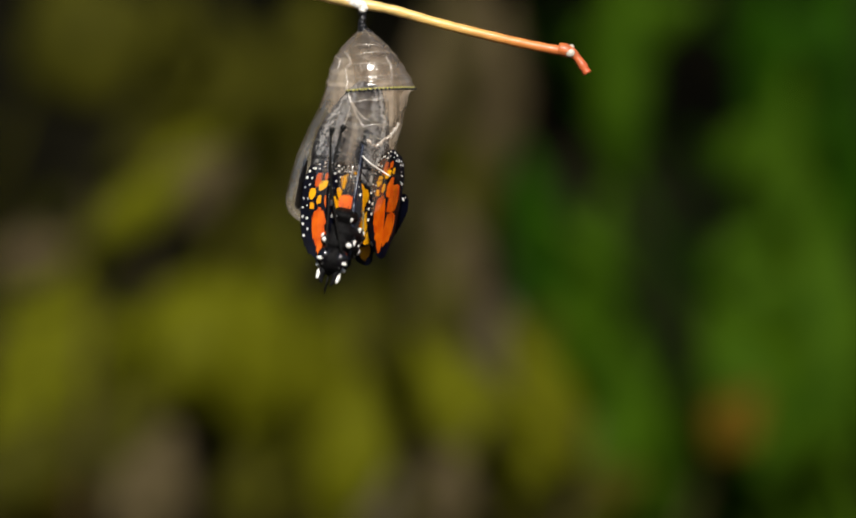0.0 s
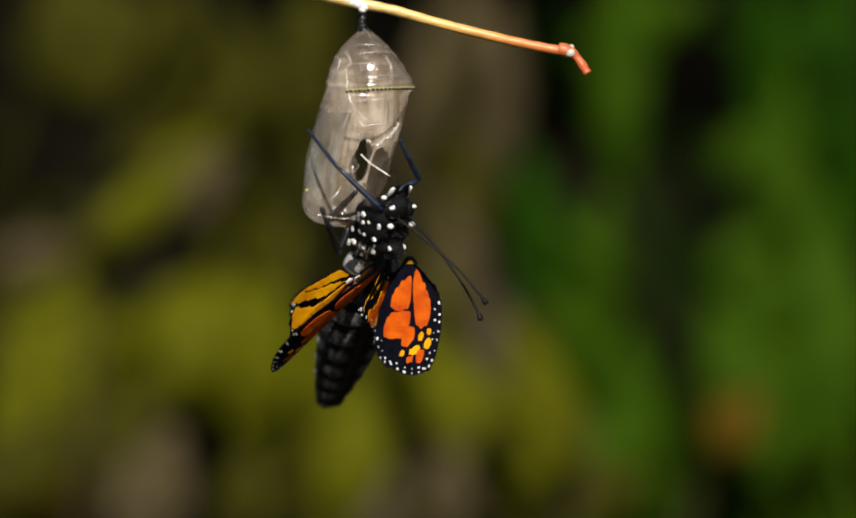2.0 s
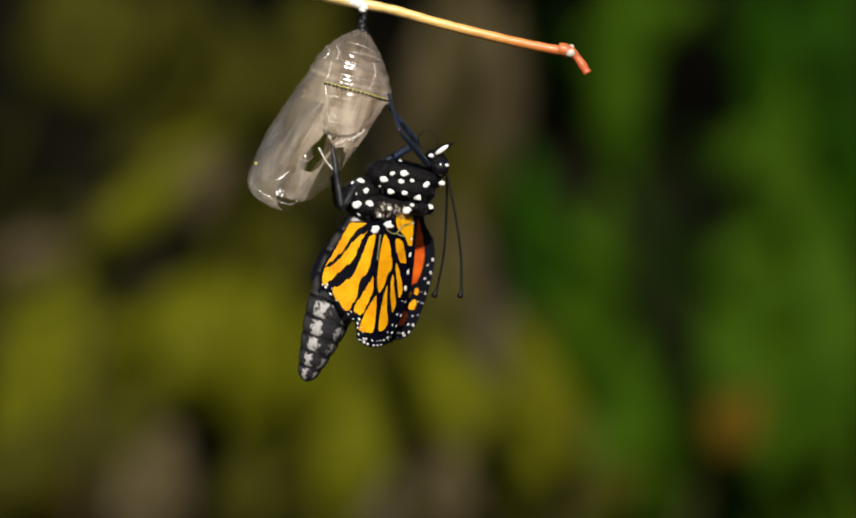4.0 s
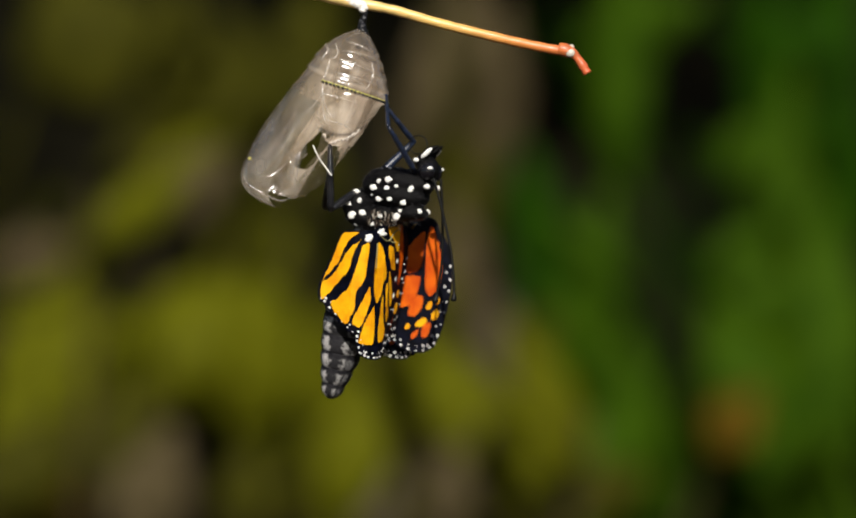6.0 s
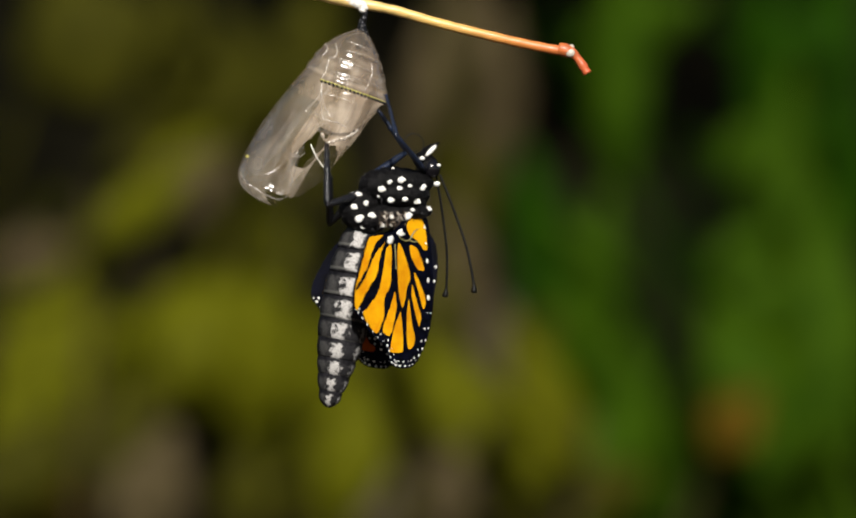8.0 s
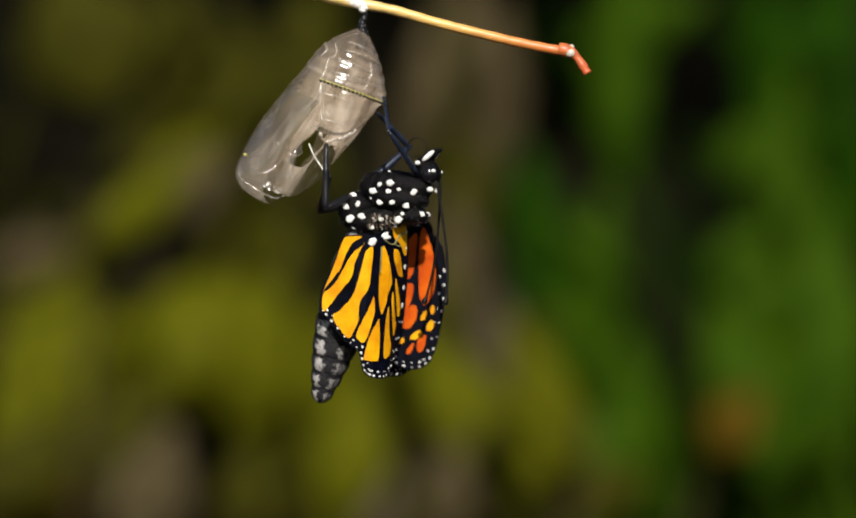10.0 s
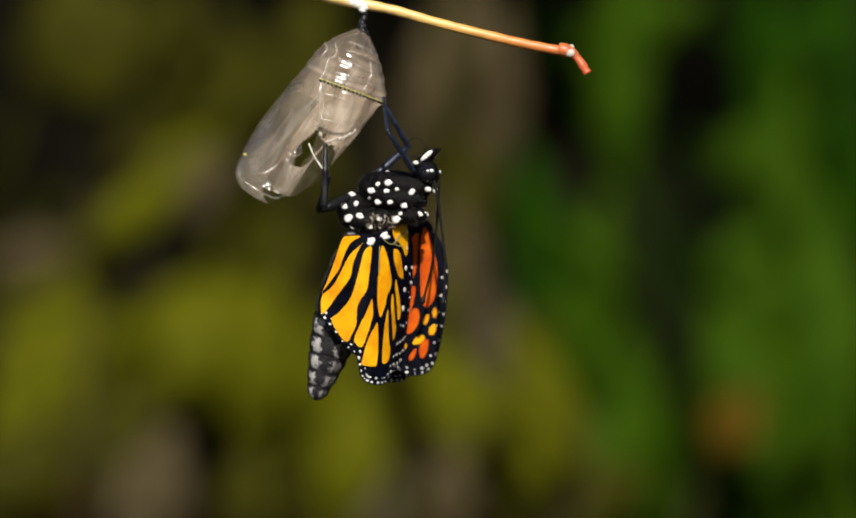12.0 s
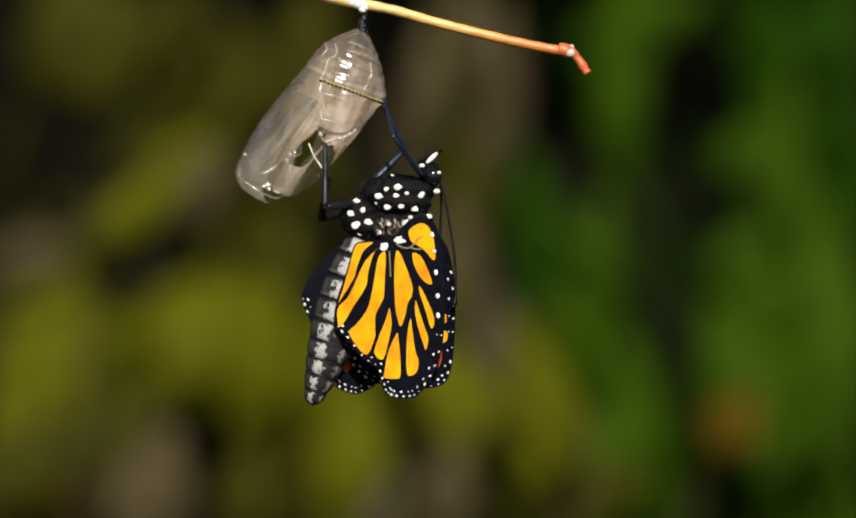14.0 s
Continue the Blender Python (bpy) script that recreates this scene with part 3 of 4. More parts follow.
def outline_bm(points, thick, curve, cut=None, n=6, mats=(0, 0), offset=0.0, grid=7.0, grow=0.0, xcut=None):
    """A thin plate with the given rounded outline; curve bends it, cut = (low, high) keeps a stretch of its length."""
    line = [Vector((q.x, q.y)) for q in spline([Vector((x, y, 0)) for x, y in points], n, True)]
    if grow:
        m = len(line)
        area = sum(line[i - 1].x * line[i].y - line[i].x * line[i - 1].y for i in range(m))
        ways = [(line[(i + 1) % m] - line[i - 1]).normalized() for i in range(m)]
        turn = 1 if area > 0 else -1
        line = [q + Vector((w.y, -w.x)) * grow * turn for q, w in zip(line, ways)]
    bm = bmesh.new()
    vs = [bm.verts.new((q.x, 0, q.y)) for q in line]
    bmesh.ops.triangulate(bm, faces=[bm.faces.new(vs)], ngon_method="EAR_CLIP")
    xs = [q.x for q in line]
    if cut:
        for z, flip in ((cut[0], True), (cut[1], False)):
            bmesh.ops.bisect_plane(bm, geom=bm.verts[:] + bm.edges[:] + bm.faces[:], plane_co=(0, 0, z), plane_no=(0, 0, 1), clear_outer=not flip, clear_inner=flip)
    if xcut:
        for x, flip in ((xcut[0], True), (xcut[1], False)):
            bmesh.ops.bisect_plane(bm, geom=bm.verts[:] + bm.edges[:] + bm.faces[:], plane_co=(x, 0, 0), plane_no=(1, 0, 0), clear_outer=not flip, clear_inner=flip)
    if not bm.faces:
        bm.free()
        return None
    x = min(xs) + grid
    while x < max(xs):
        bmesh.ops.bisect_plane(bm, geom=bm.verts[:] + bm.edges[:] + bm.faces[:], plane_co=(x, 0, 0), plane_no=(1, 0, 0))
        x += grid * 3
    bm.normal_update()
    if sum(f.normal.y for f in bm.faces) > 0:
        bmesh.ops.reverse_faces(bm, faces=bm.faces[:])
    for f in bm.faces:
        f.material_index = mats[0]
    low = bmesh.ops.extrude_face_region(bm, geom=bm.faces[:])
    caps = {g for g in low["geom"] if isinstance(g, bmesh.types.BMFace)}
    for g in low["geom"]:
        if isinstance(g, bmesh.types.BMVert):
            g.co.y += 2
    for v in bm.verts:
        side = -1 if v.co.y < 1 else 1
        v.co.y = side * thick + curve(v.co.x, v.co.z) + offset
    for f in bm.faces:
        f.material_index = mats[1] if f in caps else mats[0]
    bmesh.ops.triangulate(bm, faces=[f for f in bm.faces if len(f.verts) > 4])
    bmesh.ops.recalc_face_normals(bm, faces=bm.faces[:])
    for v in bm.verts:
        v.co *= U
    return bm


def hind_curve(x, z):
    return -0.0004 * (x - 10) ** 2 + 2 * math.sin(x * 0.05 + z * 0.012)


def fore_curve(x, z):
    return 0.0002 * (x - 10) ** 2 + 2 * math.sin(x * 0.04 + z * 0.015)


def hind_outline():
    return [(-16, 0), (-40, -2), (-56, -10), (-68, -50), (-88, -110), (-92, -145), (-86, -162), (-66, -184), (-40, -216), (-16, -232), (-7, -256), (0, -276), (14, -285), (39, -287), (59, -282), (80, -258), (98, -220), (108, -160), (108, -100), (102, -30), (95, 20), (79, 37), (46, 38), (20, 10), (4, 2)]


def hind_cells():
    """Amber cells between the veins of a hind wing."""
    yield [(-54, -10), (-38, -4), (-20, -4), (-38, -20), (-50, -50), (-56, -70), (-81, -110), (-86, -116), (-76, -85), (-66, -50)]
    yield [(-16, -16), (-22, -30), (-30, -60), (-34, -85), (-56, -120), (-74, -150), (-83, -158), (-87, -145), (-85, -121), (-66, -100), (-50, -65), (-38, -40)]
    yield [(-6, -22), (2, -26), (0, -80), (-2, -105), (-16, -135), (-20, -155), (-16, -170), (-26, -200), (-34, -208), (-46, -200), (-66, -168), (-51, -150), (-31, -120), (-20, -70), (-14, -35)]
    yield [(8, -122), (12, -140), (12, -160), (-2, -215), (-20, -205), (-12, -175), (-2, -150)]
    yield [(19, -22), (26, -20), (36, -40), (50, -80), (50, -100), (42, -115), (38, -135), (30, -156), (24, -150), (18, -120), (16, -60)]
    yield [(21, -168), (25, -175), (29, -220), (28, -248), (18, -252), (-2, -250), (-2, -240), (6, -200)]
    yield [(47, -140), (51, -165), (56, -200), (62, -220), (58, -240), (42, -246), (38, -220), (40, -170)]
    yield [(56, -108), (64, -130), (74, -160), (80, -180), (74, -200), (68, -185), (60, -160), (54, -130)]
    yield [(63, -82), (76, -105), (90, -140), (88, -158), (82, -158), (72, -125), (62, -95)]
    yield [(49, -24), (58, -23), (70, -35), (86, -75), (78, -80), (64, -68), (52, -45)]
    yield [(42, 10), (46, 22), (64, 32), (78, 26), (88, 5), (92, -30), (86, -36), (72, -20), (58, -10), (49, -5)]


def fore_outline():
    return [(16, 10), (40, -6), (62, -30), (76, -80), (80, -140), (79, -190), (74, -245), (62, -280), (34, -292), (2, -286), (-26, -266), (-42, -230), (-46, -180), (-42, -120), (-28, -50), (-8, 0)]


def fore_cells():
    """Rust and amber cells of a fore wing."""
    yield [(22, 2), (35, -16), (55, -71), (58, -125), (50, -150), (40, -156), (30, -136), (23, -82), (18, -27)]
    yield [(13, -12), (16, -50), (16, -86), (9, -106), (-8, -112), (-22, -100), (-18, -60), (0, -22)]
    yield [(12, -114), (20, -126), (15, -168), (2, -191), (-24, -196), (-32, -170), (-22, -126), (-4, -120)]
    yield [(21, -158), (31, -166), (31, -190), (18, -211), (6, -206), (9, -180)]
    yield [(42, -222), (54, -219), (53, -245), (43, -258), (37, -240)]
    yield [(28, -240), (33, -238), (31, -256), (22, -264), (20, -254)]
    yield [(57, -154), (63, -158), (63, -172), (57, -174), (54, -164)]
    yield [(46, -168), (51, -174), (47, -188), (39, -190), (39, -178)]
    yield [(40, -210), (47, -216), (38, -228), (26, -232), (24, -224), (32, -214)]
    yield [(60, -186), (66, -194), (62, -208), (53, -208), (52, -196)]
    yield [(8, -230), (15, -234), (12, -242), (4, -242)]


EDGES = (100, *range(-30, -300, -22), -400)
BANDS = [(low, high) for high, low in zip(EDGES, EDGES[1:])]
# lines along which a soft wing folds lengthwise
SEAMS = {"hindwing": (-28, -6, 16, 38, 60), "forewing": (-6, 18, 42)}


def wing(kind, side, root):
    """A wing in narrow plates that slide out from under each other and fold lengthwise, each with its own cells and spots. side -1 is the wing whose underside faces the lens."""
    hind = kind == "hindwing"
    outline, curve = (hind_outline(), hind_curve) if hind else (fore_outline(), fore_curve)
    if hind and side > 0:
        outline = [(x - 16 if x < -60 else x, y) for x, y in outline]
    walls = (-300, *SEAMS[kind], 300)
    columns = list(zip(walls, walls[1:]))
    plates = {}
    for k, cut in enumerate(BANDS):
        for c, (x0, x1) in enumerate(columns):
            bm = outline_bm(outline, 0.4, curve, (cut[0] - 1.5, cut[1]), xcut=(x0, x1 + 0.8))
            if bm:
                plates[k, c] = tidy(bm, kind if not plates else kind + "_plate", M_MEMBRANE, root, side)
    for number, pts in enumerate(hind_cells() if hind else fore_cells()):
        for (k, c), plate in plates.items():
            cut, (x0, x1) = BANDS[k], columns[c]
            bm = outline_bm(pts, 1.25, curve, (cut[0] - 1.5, cut[1]), mats=(0, 1), grow=-0.9, xcut=(x0, x1 + 0.6))
            if bm:
                tidy(bm, "cell", (M_AMBER if hind or number > 5 else M_RUST, M_MEMBRANE if hind and side > 0 and number < 2 else M_RUST if number < 6 else M_AMBER), plate, side)

    def holder(x, z):
        k = next(i for i, (low, high) in enumerate(BANDS) if z > low)
        c = next(i for i, (x0, x1) in enumerate(columns) if x <= x1)
        return plates.get((k, c)) or plates[min(plates, key=lambda q: abs(q[0] - k) + abs(q[1] - c))]

    if hind:
        for x, z, rx, rz, lean in ((27, 0, 11, 7.5, 10), (-2, -12, 10, 7, -15)):
            bm = bmesh.new()
            middle = Vector((x, curve(x, z) - 1.5, z)) * U
            for v in ellipsoid(bm, middle, (rx * 0.85 * U, 2 * U, rz * 0.85 * U), pose(0, 0, 0, 0, lean, 0), 16):
                v.co += (v.co - middle) * 0.7 * noise.noise(v.co * 2600)
            tidy(bm, "spot", M_WHITE, holder(x, z), side)
        bm = bmesh.new()
        for pts in (((20, -8), (34, -14), (46, -13), (54, -4), (62, 4), (74, 8)), ((46, -13), (56, -16), (66, -16)), ((8, -20), (9, -44), (10, -66))):
            path = spline([Vector((x * U, -2.2 * U, z * U)) for x, z in pts], 4)
            tube(bm, path, [1.3 * U] * len(path), 6)
        tidy(bm, "vein", M_VEIN, holder(40, -10), side)
    # pale spots in two rows along the outer margin
    line = spline([Vector((x, y, 0)) for x, y in outline], 10, True)
    mid = Vector((5, -130, 0))
    first, last = (58, 200) if hind else (30, 118)
    for row, (inset, step, r) in enumerate(((4.0, 5, 2.1), (12, 6, 1.9))):
        for i in range(first + row * 2, last, step):
            q = line[i]
            d = line[i + 1] - line[i - 1]
            normal = Vector((-d.y, d.x, 0)).normalized()
            if normal.dot(mid - q) < 0:
                normal = -normal
            c = q + normal * inset
            k = r * (0.6 + 0.75 * ((i * 37) % 11) / 11)
            if hind and c.x > 60 and c.y > -150:
                if row == 0 or (i * 7) % 3:
                    continue
                k = 4.5
            bm = bmesh.new()
            ellipsoid(bm, (c.x * U, curve(c.x, c.y) * U, c.y * U), (k * 1.35 * U, 1.5 * U, k * 0.9 * U), pose(0, 0, 0, 0, math.degrees(math.atan2(-d.y, d.x)) + (i * 29) % 24 - 12, 0), 8)
            tidy(bm, "spot", M_WHITE, holder(c.x, c.y), side)
    return plates


def tidy(bm, name, mats, parent, side):
    for v in bm.verts:
        v.co.y *= -side
    if side > 0:
        bmesh.ops.reverse_faces(bm, faces=bm.faces[:])
    return part(name, bm, mats, parent, smooth=name == "spot")


def limb(name, root, upper, lower, skin=None, thick=1.0):
    """A leg: thigh with shin and foot hinged on it; both point along +x."""
    bm = bmesh.new()
    path = [Vector((upper * U * f, 0, 0)) for f in (0, 0.15, 0.5, 0.85, 1)]
    tube(bm, path, [r * U * thick for r in (5.4, 7.6, 7.4, 5.8, 4.4)], 10)
    ellipsoid(bm, (upper * U, 0, 0), (5 * U, 4.8 * U * thick, 4.8 * U * thick), seg=10)
    thigh = part(name, bm, skin or M_LEG, root)
    bm = bmesh.new()
    path = [Vector((lower * U * f, 0, 0)) for f in (0, 0.06, 0.3, 0.52, 0.54, 0.6, 0.62, 0.7, 0.72, 0.82, 0.84, 0.95, 1)]
    tube(bm, path, [r * U * (1.3 if skin else thick) for r in (4.2, 5.4, 5.2, 4.4, 5.2, 5.0, 3.6, 4.6, 3.4, 4.4, 3.2, 4.0, 1.6)], 8)
    tube(bm, [Vector((lower * U * 0.97, 0, 0)), Vector((lower * U * 1.02, 0, -6 * U))], [1.6 * U, 0.5 * U], 6)
    shin = part("shin", bm, skin or M_LEG, thigh, "thin shin and jointed foot with a claw")
    shin.location.x = upper * U
    return thigh, shin, upper * U, lower * U


def butterfly():
    root = tagged(new("butterfly"), "newly hatched orange and black butterfly clinging to its empty chrysalis", "butterfly")
    parts = {"root": root}
    lumps = [((732, 346), (68, 40, 27), 3), ((735, 370), (56, 42, 27), 2), ((690, 352), (30, 32, 28), -24), ((654, 396), (31, 30, 36), 24), ((676, 416), (32, 32, 24), 10), ((712, 406), (34, 30, 22), 0), ((752, 400), (42, 28, 17), 0)]
    bm = bmesh.new()
    heart = loc(712, 380)
    for v in ellipsoid(bm, (0, 0, 0), (1, 1, 1), seg=96):
        way, far = v.co.normalized(), 12 * U
        for (x, y), (rx, ry, rz), lean in lumps:
            turn = pose(0, 0, 0, 0, -lean, 0)
            o, d = turn @ (heart - loc(x, y)), turn @ way
            o, d = Vector((o.x / rx, o.y / ry, o.z / rz)) / U, Vector((d.x / rx, d.y / ry, d.z / rz)) / U
            a, b, c = d.dot(d), o.dot(d), o.dot(o) - 1
            if b * b > a * c:
                far = max(far, (-b + math.sqrt(b * b - a * c)) / a)
        v.co = heart + way * far * (1 + 0.04 * noise.noise(way * 5) + 0.025 * noise.noise(way * 14))
    thorax = part("thorax", bm, M_BLACK, root, "black furry thorax with white dots")

    def skin(px, py, side):
        best = None
        for (x, y), (rx, ry, rz), lean in lumps:
            d = loc(px, py) - loc(x, y)
            d = pose(0, 0, 0, 0, -lean, 0) @ d
            q = 1 - (d.x / (rx * U)) ** 2 - (d.z / (rz * U)) ** 2
            if q > 0:
                best = max(best or 0, ry * U * math.sqrt(q))
        return None if best is None else loc(px, py) + Vector((0, side * best, 0))

    shapes = []
    for k in range(4):
        bm = bmesh.new()
        for v in ellipsoid(bm, (0, 0, 0), (1, 0.45, 0.8), seg=16):
            v.co = Vector([math.copysign(abs(q) ** 0.7, q) for q in v.co]) * (1 + 0.55 * noise.noise(v.co * 1.4 + Vector((k * 7.3, 0, 0))))
        shapes.append(bm)
    dots = [(695, 359, 9), (708, 347, 6), (730, 343, 9), (726, 359, 7), (746, 354, 5), (771, 357, 9), (711, 379, 8), (735, 378, 7), (760, 382, 9), (744, 408, 11), (786, 396, 7), (719, 322, 4),
            (653, 369, 9), (665, 385, 7), (644, 391, 8), (652, 412, 11), (676, 407, 9), (682, 391, 5), (695, 425, 7), (713, 410, 6), (640, 375, 5), (690, 372, 4), (660, 428, 5), (752, 398, 5)]
    shapes = [part("dot", bm, M_WHITE, thorax) for bm in shapes]
    count = 0
    for x, y, r in dots:
        for side in (-1, 1):
            p = skin(x, y, side) or loc(x, y, side * 20)
            m = Matrix.Translation(p) @ pose(0, 0, 0, 0, (x * 13 + y * 7) % 90 - 45, 0) @ Matrix.Diagonal((r * 0.78 * U, r * U * 0.5, r * U * 0.72, 1))
            if count < 4:
                shapes[count].matrix_basis = m
            else:
                share("dot", shapes[count % 4].data, thorax, m)
            count += 1
    # short fur on the thorax
    rnd = random.Random(4)
    bm = bmesh.new()
    for (x, y), (rx, ry, rz), lean in lumps:
        for i in range(300):
            d = Vector((rnd.gauss(0, 1), rnd.gauss(0, 1), rnd.gauss(0, 1))).normalized()
            p = loc(x, y) + pose(0, 0, 0, 0, lean, 0) @ Vector((d.x * rx * U, d.y * ry * U, d.z * rz * U))
            e = p + (d + Vector((rnd.uniform(-.6, .6), rnd.uniform(-.6, .6), rnd.uniform(-.9, .1)))) * rnd.uniform(3, 7) * U
            s = d.orthogonal() * 0.45 * U
            bm.faces.new([bm.verts.new(q) for q in (p - s, p + s, e)])
    fur = part("fur", bm, M_ABDOMEN, thorax)
    tagged(fur, kind="stuff")
    # brown and pale hairs round the wing roots
    bm = bmesh.new()
    for i in range(120):
        x, y = rnd.uniform(686, 742), rnd.uniform(398, 424)
        for side in (-1, 1):
            p = (skin(x, y, side) or loc(x, y, side * 30)) + Vector((0, side * 2 * U, 0))
            e = p + Vector((rnd.uniform(-7, 7), side * rnd.uniform(1, 7), rnd.uniform(-13, 2))) * U
            w = Vector((0.7 * U, 0, 0.3 * U))
            bm.faces.new([bm.verts.new(q) for q in (p - w, p + w, e)]).material_index = 0 if rnd.random() < 0.6 else 1
    tuft = part("tuft", bm, (M_BRISTLE, M_PALE), thorax)
    tagged(tuft, kind="stuff")
    # head
    bm = bmesh.new()
    ellipsoid(bm, (0, 0, 0), (21 * U, 24 * U, 24 * U))
    ellipsoid(bm, Vector((-8 * U, 0, 14 * U)), (18 * U, 20 * U, 16 * U))
    head = part("head", bm, M_BLACK, root, "small black head with white marks")
    head.location = loc(788, 320)
    parts["head"] = head
    for s in (-1, 1):
        bm = bmesh.new()
        ellipsoid(bm, Vector((5 * U, s * 14 * U, -3 * U)), (16 * U, 14 * U, 18 * U))
        part("eye", bm, M_EYE, head, "dark glossy compound eye")
        bm = bmesh.new()
        tube(bm, spline([Vector((-6 * U, s * 10 * U, 14 * U)), Vector((2 * U, s * 13 * U, 32 * U)), Vector((22 * U, s * 8 * U, 46 * U))], 5), [r * U for r in (7, 7.6, 8, 8, 7.6, 7, 6, 5, 3.4, 2.2, 1)], 10)
        palp = part("palp", bm, M_BLACK, head)
        bm = bmesh.new()
        ellipsoid(bm, Vector((3 * U, s * 18 * U, 30 * U)), (15 * U, 4 * U, 4.6 * U), pose(0, 0, 0, 0, -44, 0), 12)
        part("mark", bm, M_WHITE, palp)
        for x, z, r in ((-15, 16, 5.5), (16, 3, 4.5), (12, -31, 6.5)):
            bm = bmesh.new()
            ellipsoid(bm, Vector((x * U, s * 22 * U, z * U)), (r * U, 6 * U, r * 0.8 * U), seg=10)
            part("dot", bm, M_WHITE, head)
        bm = bmesh.new()
        path = spline([Vector((0, 0, 0)), Vector((6 * U, 0, -60 * U)), Vector((10 * U, 0, -140 * U)), Vector((5 * U, 0, -205 * U)), Vector((0, 0, -226 * U))], 6)
        k = len(path) - 1
        tube(bm, path, [(2.3 + (3.2 if i > k - 5 else 0) * math.sin(math.pi * (i - k + 5) / 6)) * U for i in range(k + 1)], 8)
        feeler = part("antenna", bm, M_ANTENNA, root, "thin clubbed black antenna")
        parts["antenna", s] = feeler
    bm = bmesh.new()
    path = [Vector((-26 * U + 21 * U * math.cos(a) * f, 0, 44 * U + 21 * U * math.sin(a) * f)) for a, f in ((0.28 * i - 1.2, 1 - i * 0.012) for i in range(24))]
    tube(bm, path, [1.2 * U] * 24, 6)
    part("proboscis", bm, M_ANTENNA, head, "thin coiled proboscis")
    # abdomen, rings that slide into each other
    profile = spline([Vector((q, r, 0)) for q, r in ((0, 26), (25, 37), (70, 47), (130, 51), (185, 47), (235, 37), (275, 26), (300, 17), (310, 6))], 12)

    def radius(z):
        return min(profile, key=lambda p: abs(p.x - z)).y

    edges = [0, 42, 84, 124, 162, 196, 228, 256, 284, 310]
    rings = []
    flanks = []

    def ring_mesh(i, a, b, start, count, whole, shrink):
        bm = bmesh.new()
        steps = [(a - 10, -5), (a - 2, 0), (a + 5, 1.6), ((a + b) / 2, 2.6), (b - 4, 1.4), (b, -0.6), (b + 1, -5)]
        vs = []
        for z, lift in steps:
            vs.append([])
            for j in range(count):
                w = start + 2 * math.pi * j / 48
                r = max(3, radius(min(309, max(0, z))) + lift - shrink) * (1 + 0.02 * noise.noise(Vector((math.cos(w) * 5, math.sin(w) * 5 + z * 0.1, i))))
                vs[-1].append(bm.verts.new((r * U * math.cos(w) * 0.9, r * U * math.sin(w) * 1.04, -(z - a) * U)))
        for q in range(len(vs) - 1):
            for j in range(count if whole else count - 1):
                bm.faces.new((vs[q][j], vs[q + 1][j], vs[q + 1][(j + 1) % count], vs[q][(j + 1) % count]))
        bm.faces.new(vs[0][::-1])
        bm.faces.new(vs[-1])
        return bm

    for i, (a, b) in enumerate(zip(edges, edges[1:])):
        ring = part("abdomen" if i == 0 else "segment", ring_mesh(i, a, b, 0, 48, True, 2.5), M_ABDOMEN, rings[0] if i else root, "" if i else "grey and black ringed abdomen with pale patches")
        rings.append(ring)
        for side in (-1, 1):
            flanks.append((i, side, part("flank", ring_mesh(i, a, b, 0 if side > 0 else math.pi, 25, False, 0), M_HIDE, rings[0], "pale-striped half ring of the abdomen")))
    parts["flanks"] = flanks
    parts["abdomen"], parts["edges"] = rings, edges
    for kind in ("hindwing", "forewing"):
        for side in (-1, 1):
            parts[kind, side] = wing(kind, side, root)
    parts["fore_a"] = limb("foreleg", root, 112, 104, thick=0.72)
    parts["fore_b"] = limb("foreleg", root, 106, 98)
    parts["hind_a"] = limb("hindleg", root, 66, 120, M_STEM)
    parts["hind_b"] = limb("hindleg", root, 78, 120, M_STEM)
    return parts


# ---- what moves ----
CASE = [(0, -2, 0), (0.4, -1, 0), (0.5, -4.5, 0), (0.6, -4, 0), (0.8, -1, 0), (1.0, -1, 0), (1.5, 0, 0), (2.0, -2, 0), (2.5, -1, 0), (2.7, 9, 0), (3.0, 15.5, 0), (5.5, 19.4, 0), (8, 20.5, 0), (10.3, 21.5, 0), (14, 21.5, 0)]
FLAP = [(0, -4), (0.5, -4), (1.0, 0), (1.5, 2), (3, 3), (14, 3)]
SIDE = [(0, 10), (0.5, 16), (1.0, 9), (1.5, 0), (14, 0)]
BODY = [(0, 632, 402, 195, 0, 270), (0.3, 624, 428, 195, 0, 270), (0.5, 596, 566, -36, 0, 172), (0.6, 592, 588, -40, 0, 172), (0.7, 600, 602, -43, 0, 172), (0.8, 600, 622, -44, 0, 178),
        (0.9, 604, 605, -30, 0, 215), (1.0, 645, 515, -12, 20, 266), (1.1, 695, 484, 2, 18, 284), (1.2, 714, 456, 4, 14, 300), (1.5, 714, 451, 6, 14, 302), (1.8, 702, 443, 2, 14, 294), (2.0, 695, 438, 2, 14, 300), (2.1, 694, 436, 0, 14, 274)]
